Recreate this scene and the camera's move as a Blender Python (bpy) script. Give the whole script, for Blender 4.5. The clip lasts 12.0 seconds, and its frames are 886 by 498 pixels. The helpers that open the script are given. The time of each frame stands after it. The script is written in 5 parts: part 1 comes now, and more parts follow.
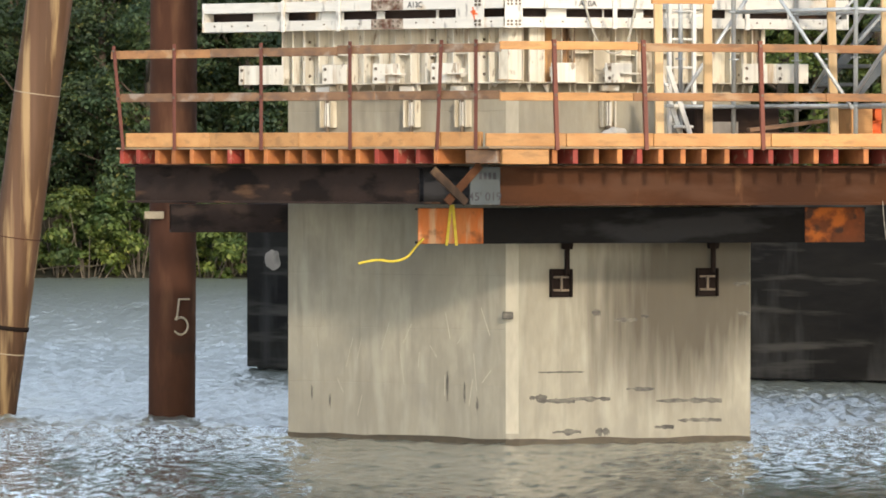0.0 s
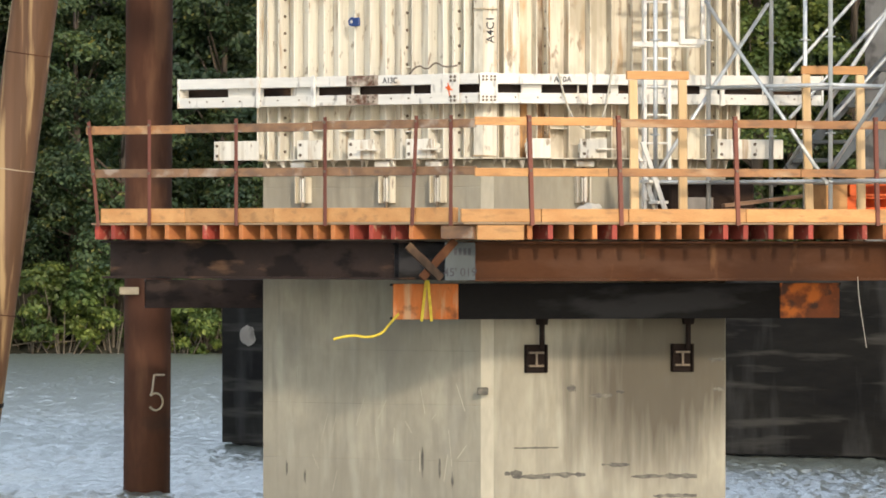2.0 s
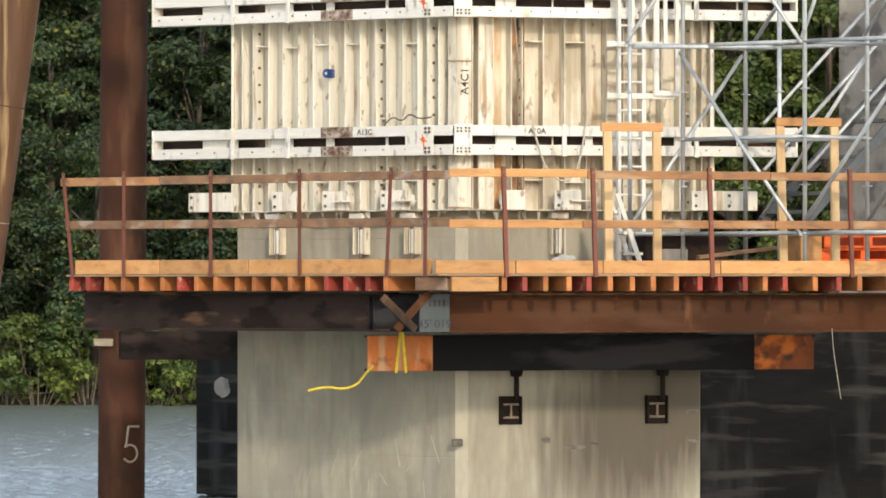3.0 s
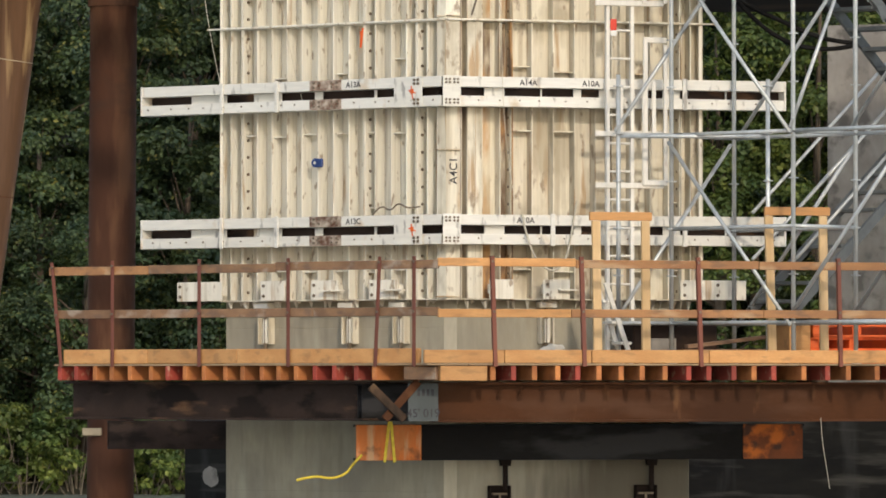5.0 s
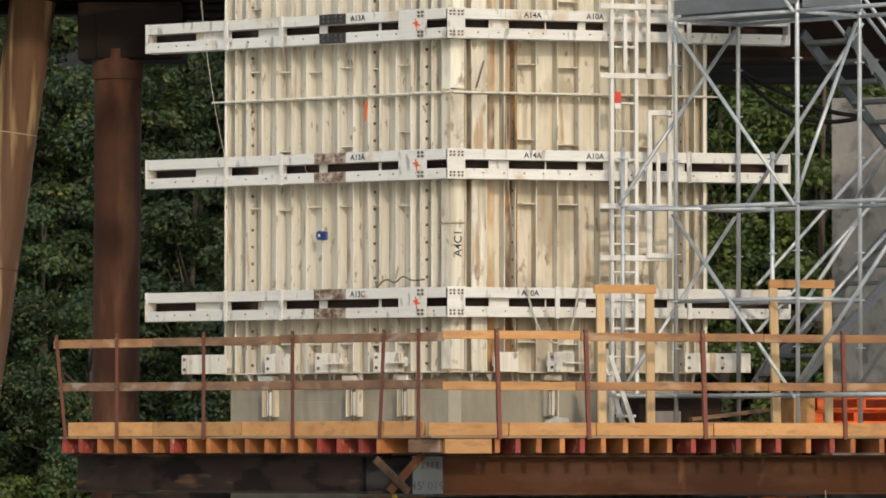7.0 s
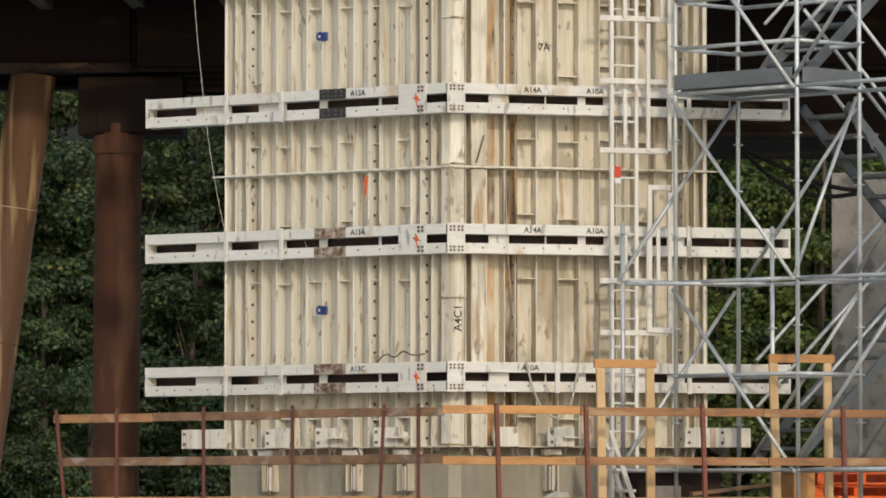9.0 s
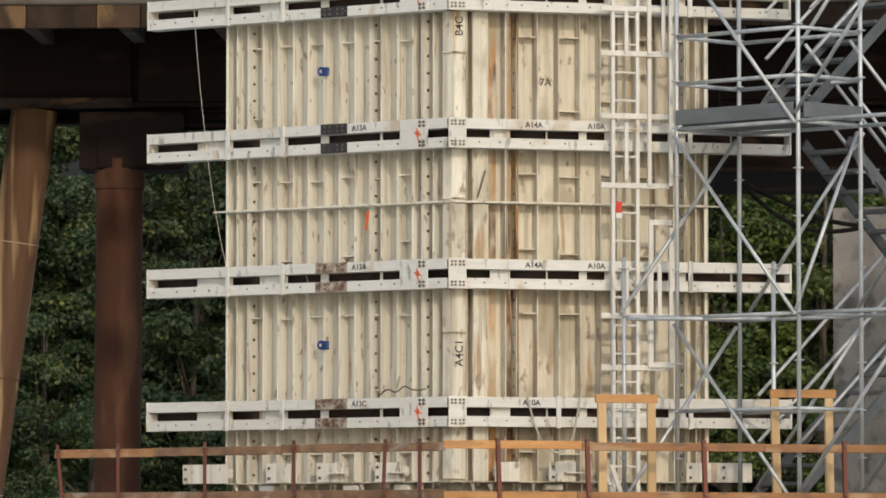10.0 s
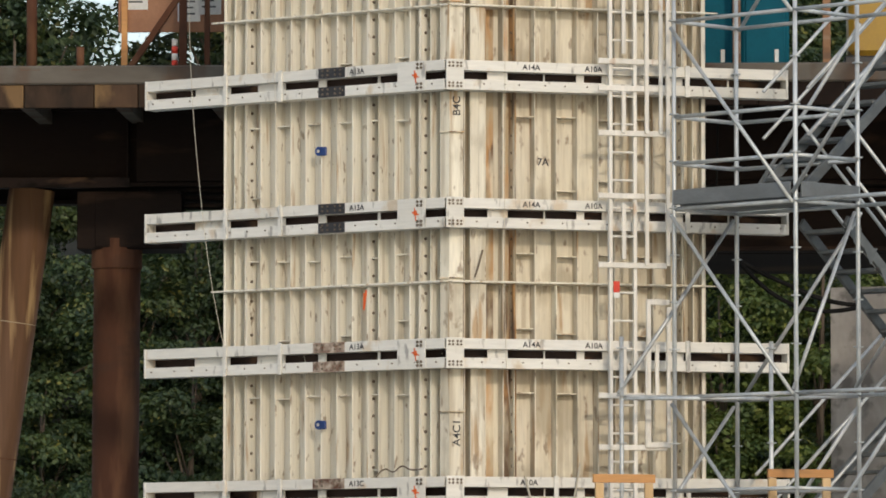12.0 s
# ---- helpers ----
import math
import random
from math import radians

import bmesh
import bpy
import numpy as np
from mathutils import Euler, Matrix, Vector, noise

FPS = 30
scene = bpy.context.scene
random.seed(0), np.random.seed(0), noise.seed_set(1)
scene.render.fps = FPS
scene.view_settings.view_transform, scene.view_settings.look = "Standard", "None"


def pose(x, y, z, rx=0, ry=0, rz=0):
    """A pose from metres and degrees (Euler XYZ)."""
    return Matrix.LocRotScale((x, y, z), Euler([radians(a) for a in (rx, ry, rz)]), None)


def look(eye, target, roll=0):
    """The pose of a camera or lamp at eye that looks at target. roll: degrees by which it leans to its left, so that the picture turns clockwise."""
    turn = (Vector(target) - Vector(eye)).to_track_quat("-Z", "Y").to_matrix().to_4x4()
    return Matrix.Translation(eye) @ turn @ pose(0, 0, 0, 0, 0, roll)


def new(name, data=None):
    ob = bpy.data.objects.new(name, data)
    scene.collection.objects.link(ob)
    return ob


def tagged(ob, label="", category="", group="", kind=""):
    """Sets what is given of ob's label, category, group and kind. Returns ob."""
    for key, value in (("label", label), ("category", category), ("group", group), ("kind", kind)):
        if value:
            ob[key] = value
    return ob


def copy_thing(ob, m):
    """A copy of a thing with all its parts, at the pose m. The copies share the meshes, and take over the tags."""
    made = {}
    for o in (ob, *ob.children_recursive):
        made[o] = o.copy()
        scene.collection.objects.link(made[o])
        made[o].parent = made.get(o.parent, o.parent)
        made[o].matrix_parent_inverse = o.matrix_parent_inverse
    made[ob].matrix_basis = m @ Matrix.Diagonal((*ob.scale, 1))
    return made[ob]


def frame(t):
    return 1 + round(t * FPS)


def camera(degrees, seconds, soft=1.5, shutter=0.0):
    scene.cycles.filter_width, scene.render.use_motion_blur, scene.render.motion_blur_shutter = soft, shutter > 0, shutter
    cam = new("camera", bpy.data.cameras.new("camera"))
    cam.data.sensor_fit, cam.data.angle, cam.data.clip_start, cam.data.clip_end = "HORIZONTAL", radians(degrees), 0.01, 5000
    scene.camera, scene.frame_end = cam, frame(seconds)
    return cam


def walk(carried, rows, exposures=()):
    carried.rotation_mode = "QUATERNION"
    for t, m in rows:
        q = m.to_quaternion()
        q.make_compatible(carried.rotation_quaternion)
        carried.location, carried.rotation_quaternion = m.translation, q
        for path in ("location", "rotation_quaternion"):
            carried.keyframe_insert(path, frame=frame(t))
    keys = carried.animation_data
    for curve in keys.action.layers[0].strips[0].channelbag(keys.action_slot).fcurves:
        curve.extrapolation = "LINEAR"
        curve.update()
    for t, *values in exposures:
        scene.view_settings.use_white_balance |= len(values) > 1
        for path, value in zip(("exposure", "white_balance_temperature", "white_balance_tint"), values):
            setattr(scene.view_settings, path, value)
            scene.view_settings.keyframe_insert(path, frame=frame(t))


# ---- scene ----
# The camera stands on the near shore, 3 m above the river, and only turns.
EYE = 2.99
cam = camera(8.966, 12.0, soft=1.75)
TURNS = [
    (0.0, 0.0, -0.865), (0.5, 0.002, -0.813), (1.0, 0.026, -0.637), (1.5, 0.099, -0.365), (2.0, 0.253, -0.098),
    (2.5, 0.387, 0.166), (3.0, 0.512, 0.425), (3.5, 0.585, 0.665), (4.0, 0.618, 0.895), (4.5, 0.628, 1.118), (5.0, 0.627, 1.331), (5.5, 0.604, 1.526), (6.0, 0.633, 1.742), (6.5, 0.630, 1.918),
    (7.0, 0.582, 2.068), (7.5, 0.574, 2.240), (8.0, 0.578, 2.435), (8.5, 0.582, 2.632), (9.0, 0.582, 2.825), (9.5, 0.565, 3.006), (10.0, 0.569, 3.180), (10.5, 0.585, 3.340), (11.0, 0.584, 3.536),
    (11.5, 0.586, 3.754), (12.0, 0.594, 3.988),
]
walk(cam, [(t, pose(0, 0, EYE, 90 + up, 0, -right)) for t, right, up in TURNS],
     exposures=[(0, -0.68), (2.5, -0.74), (5.5, -1.29), (7.0, -1.39), (9.5, -1.52), (12.0, -1.54)])

# ---- sky and sun ----
SUN_UP, SUN_RIGHT = 22.0, 15.0    # degrees above the horizon; to the right of straight behind the camera
world = bpy.data.worlds.new("sky")
scene.world = world
world.use_nodes = True
wn = world.node_tree.nodes
sky = wn.new("ShaderNodeTexSky")
sky.sky_type, sky.sun_disc = "NISHITA", False
sky.sun_elevation, sky.sun_rotation = radians(SUN_UP), radians(180 - SUN_RIGHT)
sky.dust_density, sky.ozone_density = 1.0, 1.0
veil = wn.new("ShaderNodeMix")     # thin bright haze over the whole sky
veil.data_type, veil.blend_type = "RGBA", "ADD"
veil.inputs[0].default_value = 1.0
veil.inputs[7].default_value = (4.1, 4.25, 4.35, 1)
world.node_tree.links.new(sky.outputs[0], veil.inputs[6])
world.node_tree.links.new(veil.outputs[2], wn["Background"].inputs[0])
wn["Background"].inputs[1].default_value = 0.27
sun = new("sun", bpy.data.lights.new("sun", "SUN"))
sun.data.energy, sun.data.angle, sun.data.color = 3.5, radians(3.0), (1.0, 0.84, 0.64)
a, e = radians(SUN_RIGHT), radians(SUN_UP)
sun.matrix_world = look((0, 0, 0), (-math.sin(a) * math.cos(e), math.cos(a) * math.cos(e), -math.sin(e)))
sun.location = (10, -20, 40)

# ---- materials ----
def surface(name, c1, c2, scale=3.0, stretch=(1, 1, 1), rough=0.7, metal=0.0, bump=0.15, fine=40.0, stains=(), vary=0.12, gloss=0.5, shade_blot=None):
    """Two colours mixed by a coarse noise, a fine grain, stains (colour, scale, stretch, from, to, strength) and a shade per piece."""
    m = bpy.data.materials.new(name)
    m.use_nodes = True
    nt, nodes = m.node_tree, m.node_tree.nodes
    bsdf = nodes["Principled BSDF"]
    bsdf.inputs["Roughness"].default_value, bsdf.inputs["Metallic"].default_value = rough, metal
    bsdf.inputs["Specular IOR Level"].default_value = gloss
    # each piece takes its own stretch of the pattern
    coord, own, far = nodes.new("ShaderNodeTexCoord"), nodes.new("ShaderNodeObjectInfo"), nodes.new("ShaderNodeVectorMath")
    shift_by = nodes.new("ShaderNodeMath")
    shift_by.operation, far.operation = "MULTIPLY", "ADD"
    shift_by.inputs[1].default_value = 60.0 if vary else 0.0
    nt.links.new(own.outputs["Random"], shift_by.inputs[0])
    nt.links.new(coord.outputs["Object"], far.inputs[0])
    nt.links.new(shift_by.outputs[0], far.inputs[1])

    def field(sc, st, detail=5.0, shift=0.0):
        mp = nodes.new("ShaderNodeMapping")
        mp.inputs["Scale"].default_value = st
        mp.inputs["Location"].default_value = (shift, shift * 0.7, shift * 1.3)
        nt.links.new(far.outputs[0], mp.inputs[0])
        tx = nodes.new("ShaderNodeTexNoise")
        tx.inputs["Scale"].default_value, tx.inputs["Detail"].default_value = sc, detail
        nt.links.new(mp.outputs[0], tx.inputs["Vector"])
        return tx.outputs[0]

    def span(value, lo, hi, top=1.0):
        r = nodes.new("ShaderNodeMapRange")
        r.inputs[1].default_value, r.inputs[2].default_value, r.inputs[4].default_value = lo, hi, top
        nt.links.new(value, r.inputs[0])
        return r.outputs[0]

    def mix(fac, x, y, kind="MIX"):
        n = nodes.new("ShaderNodeMix")
        n.data_type, n.blend_type = "RGBA", kind
        for socket, v in ((n.inputs[0], fac), (n.inputs[6], x), (n.inputs[7], y)):
            if isinstance(v, (tuple, float)):
                socket.default_value = (*v, 1) if isinstance(v, tuple) else v
            else:
                nt.links.new(v, socket)
        return n.outputs[2]

    col = mix(span(field(scale, stretch), 0.35, 0.65), c1, c2)
    grain = field(fine, stretch, 6.0, 3.0)
    col = mix(span(grain, 0.3, 0.75, 0.35), col, tuple(v * 0.55 for v in c1))
    for k, (colour, sc, st, lo, hi, top) in enumerate(stains):
        col = mix(span(field(sc, st, 6.0, 5.0 + 7 * k), lo - 0.055, hi - 0.055, top), col, colour)
    if shade_blot:
        # streaky stain and shade painted as one blot: place, turn, half-sizes, colour, strength
        place, turn, size, colour, top = shade_blot
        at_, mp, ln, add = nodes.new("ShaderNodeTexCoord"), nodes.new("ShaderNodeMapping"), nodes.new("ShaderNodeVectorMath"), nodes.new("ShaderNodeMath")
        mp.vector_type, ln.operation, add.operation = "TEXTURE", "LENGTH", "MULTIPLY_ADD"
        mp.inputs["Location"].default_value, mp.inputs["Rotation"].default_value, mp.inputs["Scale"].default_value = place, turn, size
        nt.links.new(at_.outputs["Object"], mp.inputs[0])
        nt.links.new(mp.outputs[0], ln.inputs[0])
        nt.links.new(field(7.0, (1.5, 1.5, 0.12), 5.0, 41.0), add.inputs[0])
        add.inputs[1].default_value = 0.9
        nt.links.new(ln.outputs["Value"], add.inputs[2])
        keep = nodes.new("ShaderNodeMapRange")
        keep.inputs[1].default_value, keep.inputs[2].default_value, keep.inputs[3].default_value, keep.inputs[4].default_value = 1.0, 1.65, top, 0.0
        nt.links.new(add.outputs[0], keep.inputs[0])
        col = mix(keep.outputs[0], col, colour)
    info = nodes.new("ShaderNodeObjectInfo")
    hsv = nodes.new("ShaderNodeHueSaturation")
    r = nodes.new("ShaderNodeMapRange")
    r.inputs[3].default_value, r.inputs[4].default_value = 1 - vary, 1 + vary
    nt.links.new(info.outputs["Random"], r.inputs[0])
    nt.links.new(r.outputs[0], hsv.inputs["Value"])
    nt.links.new(col, hsv.inputs["Color"])
    nt.links.new(hsv.outputs[0], bsdf.inputs["Base Color"])
    if bump:
        b = nodes.new("ShaderNodeBump")
        b.inputs["Strength"].default_value, b.inputs["Distance"].default_value = bump, 0.02
        nt.links.new(grain, b.inputs["Height"])
        nt.links.new(b.outputs[0], bsdf.inputs["Normal"])
    return m


UPR = (1, 1, 0.12)     # stretched upright: drips and board marks
FLAT = (0.15, 0.15, 1.0)
concrete = surface("concrete", (0.40, 0.37, 0.29), (0.31, 0.285, 0.225), 1.6, (1, 1, 0.45), 0.85, 0, 0.25, 14,
                   [((0.22, 0.205, 0.165), 6.0, (1.6, 1.6, 0.14), 0.55, 0.74, 0.5), ((0.45, 0.43, 0.35), 4.0, (1.5, 1.5, 0.25), 0.56, 0.74, 0.5),
                    ((0.25, 0.23, 0.185), 1.1, (1, 1, 0.8), 0.52, 0.72, 0.55),
                    ((0.22, 0.205, 0.175), 2.0, (0.9, 0.9, 0.5), 0.60, 0.74, 0.6)], 0)
# the same concrete, with a broad dark area of shade and streaks painted in
shade_stained_concrete = surface("shade_stained_concrete", (0.40, 0.37, 0.29), (0.31, 0.285, 0.225), 1.6, (1, 1, 0.45), 0.85, 0, 0.25, 14,
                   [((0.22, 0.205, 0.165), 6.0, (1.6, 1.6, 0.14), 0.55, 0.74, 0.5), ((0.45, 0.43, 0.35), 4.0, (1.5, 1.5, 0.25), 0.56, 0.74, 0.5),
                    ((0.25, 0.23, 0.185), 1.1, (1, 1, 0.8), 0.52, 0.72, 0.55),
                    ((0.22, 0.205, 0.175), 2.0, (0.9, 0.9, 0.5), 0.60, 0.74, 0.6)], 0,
                           shade_blot=((2.05, 0.58, 1.75), (0, math.radians(-38), math.radians(17)), (1.45, 1.0, 1.05), (0.085, 0.072, 0.052), 0.9))
concrete_strip = surface("concrete_strip", (0.52, 0.48, 0.38), (0.42, 0.39, 0.31), 3, (1, 1, 0.3), 0.85, 0, 0.2, 20, (), 0)
scuff = surface("dark_scuff", (0.085, 0.08, 0.072), (0.20, 0.185, 0.155), 9, (1, 1, 2), 0.9, 0, 0.3, 30)
wet_mud = surface("wet_mud", (0.055, 0.042, 0.025), (0.085, 0.065, 0.038), 6, (1, 1, 2), 0.5, 0, 0.3, 30)
# far darker than concrete: the old pier's shade is in this colour
old_concrete_shaded = surface("old_concrete_shaded", (0.008, 0.008, 0.009), (0.021, 0.020, 0.018), 0.7, (0.5, 0.5, 1.6), 0.9, 0, 0.3, 8,
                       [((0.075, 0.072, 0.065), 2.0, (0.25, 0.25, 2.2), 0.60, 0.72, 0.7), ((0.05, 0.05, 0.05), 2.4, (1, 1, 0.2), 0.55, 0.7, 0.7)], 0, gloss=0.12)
grey_concrete = surface("grey_concrete", (0.38, 0.35, 0.31), (0.25, 0.225, 0.20), 2.6, (1, 1, 0.7), 0.9, 0, 0.3, 10,
                        [((0.10, 0.09, 0.08), 3.5, (1, 1, 1), 0.58, 0.70, 0.8), ((0.15, 0.14, 0.13), 2.4, (1, 1, 0.2), 0.58, 0.72, 0.6)], 0)
cream = surface("cream_form_paint", (0.86, 0.83, 0.74), (0.78, 0.74, 0.64), 2.2, (1.6, 1.6, 0.12), 0.55, 0, 0.08, 25,
                [((0.50, 0.45, 0.36), 7.0, (1.8, 1.8, 0.06), 0.60, 0.72, 0.6), ((0.40, 0.26, 0.13), 7.0, (1.6, 1.6, 0.14), 0.67, 0.76, 0.75), ((0.27, 0.20, 0.13), 12.0, (1, 1, 0.5), 0.68, 0.75, 0.8)], 0.05)
worn_cream = surface("worn_form_paint", (0.83, 0.79, 0.67), (0.70, 0.64, 0.52), 2.2, (1.6, 1.6, 0.18), 0.55, 0, 0.08, 25,
                     [((0.42, 0.36, 0.26), 6.0, (1.8, 1.8, 0.08), 0.56, 0.70, 0.7), ((0.38, 0.23, 0.10), 5.0, (1.6, 1.6, 0.16), 0.63, 0.72, 0.8), ((0.25, 0.18, 0.12), 10.0, (1, 1, 0.5), 0.65, 0.74, 0.8),
                      ((0.38, 0.33, 0.24), 1.9, (1.3, 1.3, 0.6), 0.58, 0.70, 0.7)], 0.08)
cream_rusty = surface("stained_form_paint", (0.60, 0.52, 0.38), (0.46, 0.36, 0.23), 2.0, (1.6, 1.6, 0.5), 0.6, 0, 0.1, 25,
                      [((0.50, 0.25, 0.075), 2.4, (1.8, 1.8, 0.35), 0.53, 0.64, 0.85), ((0.13, 0.08, 0.05), 3.2, (1.6, 1.6, 0.4), 0.57, 0.66, 0.9), ((0.76, 0.71, 0.58), 2.6, (1.4, 1.4, 0.35), 0.56, 0.66, 0.8)], 0.16)
white = surface("white_waler_paint", (0.80, 0.79, 0.75), (0.70, 0.68, 0.62), 1.6, FLAT, 0.5, 0, 0.06, 30,
                [((0.22, 0.21, 0.20), 9.0, (1.3, 1.3, 0.4), 0.66, 0.74, 0.7), ((0.5, 0.36, 0.2), 3.0, (1, 1, 0.7), 0.66, 0.75, 0.6)], 0.05)
ladder_paint = surface("ladder_paint", (0.80, 0.78, 0.73), (0.70, 0.67, 0.61), 3, UPR, 0.5, 0, 0.05, 30, [((0.42, 0.24, 0.12), 6.0, (1, 1, 0.4), 0.70, 0.78, 0.6)], 0.05)
mid_wood = surface("sunburnt_lumber", (0.40, 0.20, 0.085), (0.29, 0.14, 0.065), 2.4, (0.35, 3, 3), 0.8, 0, 0.14, 30,
                   [((0.17, 0.10, 0.06), 3.0, (0.5, 4, 4), 0.58, 0.70, 0.7), ((0.50, 0.36, 0.22), 2.0, (0.4, 3, 3), 0.60, 0.7, 0.5)], 0.14)
black = surface("black_paint", (0.022, 0.022, 0.028), (0.04, 0.038, 0.04), 9, (1, 1, 1), 0.5, 0, 0.05, 30)
rust_patch = surface("rust_patch", (0.13, 0.055, 0.03), (0.55, 0.48, 0.40), 14, (1, 1, 1), 0.8, 0, 0.1, 30)
bolt_steel = surface("bolt_steel", (0.15, 0.12, 0.09), (0.23, 0.18, 0.13), 8, (1, 1, 1), 0.6, 0.4, 0.0, 30)
rust_beam = surface("rusted_beam", (0.090, 0.034, 0.013), (0.054, 0.022, 0.011), 1.1, (0.6, 0.6, 1.0), 0.8, 0, 0.12, 30,
                    [((0.10, 0.05, 0.03), 2.0, (0.5, 0.5, 1.5), 0.58, 0.70, 0.6), ((0.26, 0.13, 0.06), 5.0, (1, 1, 0.3), 0.68, 0.78, 0.35), ((0.045, 0.02, 0.011), 1.0, (0.4, 0.4, 1.6), 0.56, 0.7, 0.6)], 0, gloss=0.2)
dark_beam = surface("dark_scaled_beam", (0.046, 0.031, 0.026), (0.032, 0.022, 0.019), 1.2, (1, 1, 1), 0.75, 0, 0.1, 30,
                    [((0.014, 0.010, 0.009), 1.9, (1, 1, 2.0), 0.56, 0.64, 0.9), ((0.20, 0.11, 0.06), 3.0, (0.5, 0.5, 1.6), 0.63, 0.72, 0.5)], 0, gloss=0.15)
black_beam = surface("black_mill_steel", (0.009, 0.0085, 0.009), (0.016, 0.015, 0.0155), 1.5, (0.5, 0.5, 1), 0.6, 0, 0.08, 30,
                     [((0.06, 0.06, 0.065), 2.5, (0.4, 0.4, 1.5), 0.58, 0.7, 0.5)], 0, gloss=0.1)
orange_dark = surface("dull_orange_rust", (0.27, 0.075, 0.022), (0.13, 0.042, 0.02), 4.0, (1, 1, 1), 0.85, 0, 0.15, 26,
                      [((0.70, 0.19, 0.03), 4.0, (1, 1, 1), 0.60, 0.70, 0.8), ((0.05, 0.03, 0.025), 5.0, (1, 1, 1.4), 0.58, 0.68, 0.85)], 0)
orange_rust = surface("orange_rust", (0.80, 0.19, 0.03), (0.58, 0.22, 0.07), 3.0, (1, 1, 0.4), 0.8, 0, 0.15, 26,
                      [((0.75, 0.20, 0.03), 5.0, (1.4, 1.4, 0.4), 0.54, 0.66, 0.9), ((0.60, 0.45, 0.28), 6.0, (1.5, 1.5, 0.2), 0.58, 0.70, 0.7), ((0.10, 0.05, 0.03), 4.0, (1, 1, 1), 0.64, 0.72, 0.7)], 0)
post_steel = surface("red_brown_post", (0.21, 0.065, 0.04), (0.15, 0.05, 0.035), 5, UPR, 0.7, 0, 0.1, 40)
new_wood = surface("new_lumber", (0.60, 0.32, 0.125), (0.50, 0.24, 0.085), 2.5, (0.35, 3, 3), 0.75, 0, 0.12, 30,
                   [((0.30, 0.16, 0.07), 3.0, (0.5, 4, 4), 0.60, 0.72, 0.6)], 0.16)
old_wood = surface("weathered_lumber", (0.29, 0.165, 0.09), (0.19, 0.105, 0.06), 2.2, (0.35, 3, 3), 0.85, 0, 0.15, 30,
                   [((0.14, 0.09, 0.065), 3.0, (0.5, 4, 4), 0.57, 0.70, 0.7), ((0.40, 0.34, 0.28), 2.0, (0.4, 3, 3), 0.58, 0.7, 0.6)], 0.16)
joist_wood = surface("joist_lumber", (0.52, 0.20, 0.062), (0.38, 0.13, 0.045), 5, (1, 1, 2), 0.8, 0, 0.12, 40, (), 0.22)
joist_red = surface("red_joist_paint", (0.36, 0.055, 0.035), (0.28, 0.05, 0.035), 7, (1, 1, 1), 0.75, 0, 0.12, 40, [((0.45, 0.3, 0.2), 9, (1, 1, 1), 0.62, 0.7, 0.7)], 0.22)
stud_wood = surface("stud_lumber", (0.70, 0.50, 0.28), (0.60, 0.40, 0.20), 3, (3, 3, 0.35), 0.75, 0, 0.1, 30, (), 0.1)
ply = surface("plywood", (0.40, 0.28, 0.17), (0.30, 0.21, 0.13), 2, (1, 1, 1), 0.8, 0, 0.1, 30, (), 0.1)
galv = surface("galvanised_steel", (0.62, 0.65, 0.66), (0.50, 0.53, 0.55), 7, (1, 1, 0.5), 0.45, 0.45, 0.05, 40, [((0.22, 0.23, 0.24), 5, (1, 1, 0.3), 0.6, 0.75, 0.5)], 0.12)
stair_metal = surface("stair_metal", (0.15, 0.165, 0.17), (0.11, 0.12, 0.125), 6, (1, 1, 1), 0.5, 0.2, 0.05, 40)
deck_alu = surface("plank_metal", (0.20, 0.215, 0.225), (0.15, 0.16, 0.165), 4, (0.4, 1, 1), 0.55, 0.4, 0.05, 40)
pile_rust = surface("rusted_pile", (0.105, 0.045, 0.026), (0.073, 0.032, 0.020), 1.2, (1, 1, 0.35), 0.85, 0, 0.12, 20,
                    [((0.20, 0.10, 0.055), 3.0, (1, 1, 0.2), 0.58, 0.72, 0.6), ((0.06, 0.035, 0.025), 2.0, (0.7, 0.7, 1.4), 0.6, 0.72, 0.6)], 0, gloss=0.2)
pile_tan = surface("tan_scaled_pile", (0.15, 0.076, 0.036), (0.09, 0.045, 0.024), 1.5, UPR, 0.75, 0, 0.12, 24,
                   [((0.15, 0.08, 0.045), 4.0, (1.8, 1.8, 0.08), 0.52, 0.66, 0.85), ((0.52, 0.36, 0.18), 4.0, (1.6, 1.6, 0.07), 0.58, 0.7, 0.7)], 0)
# darker than the rusty steel itself: the trestle deck's shade is in this brown
girder_rust_shaded = surface("brown_girder_shaded", (0.024, 0.016, 0.013), (0.015, 0.0105, 0.0095), 1.0, (0.5, 0.5, 1.2), 0.8, 0, 0.1, 20, [((0.10, 0.058, 0.036), 2, (0.4, 0.4, 1.5), 0.64, 0.76, 0.4)], 0, gloss=0.1)
bridge_timber = surface("bridge_curb_timber", (0.17, 0.155, 0.135), (0.105, 0.092, 0.080), 1.5, (0.4, 1, 1), 0.85, 0, 0.2, 20, [((0.10, 0.06, 0.04), 2, (1, 1, 0.4), 0.56, 0.7, 0.7)], 0.1, gloss=0.2)
fascia = surface("rusty_fascia", (0.085, 0.052, 0.034), (0.030, 0.021, 0.016), 2.2, (1, 1, 0.4), 0.85, 0, 0.15, 20, [((0.19, 0.12, 0.06), 2.2, (1, 1, 0.5), 0.60, 0.7, 0.8), ((0.012, 0.011, 0.010), 3, (1, 1, 0.5), 0.56, 0.68, 0.8)], 0.2, gloss=0.15)
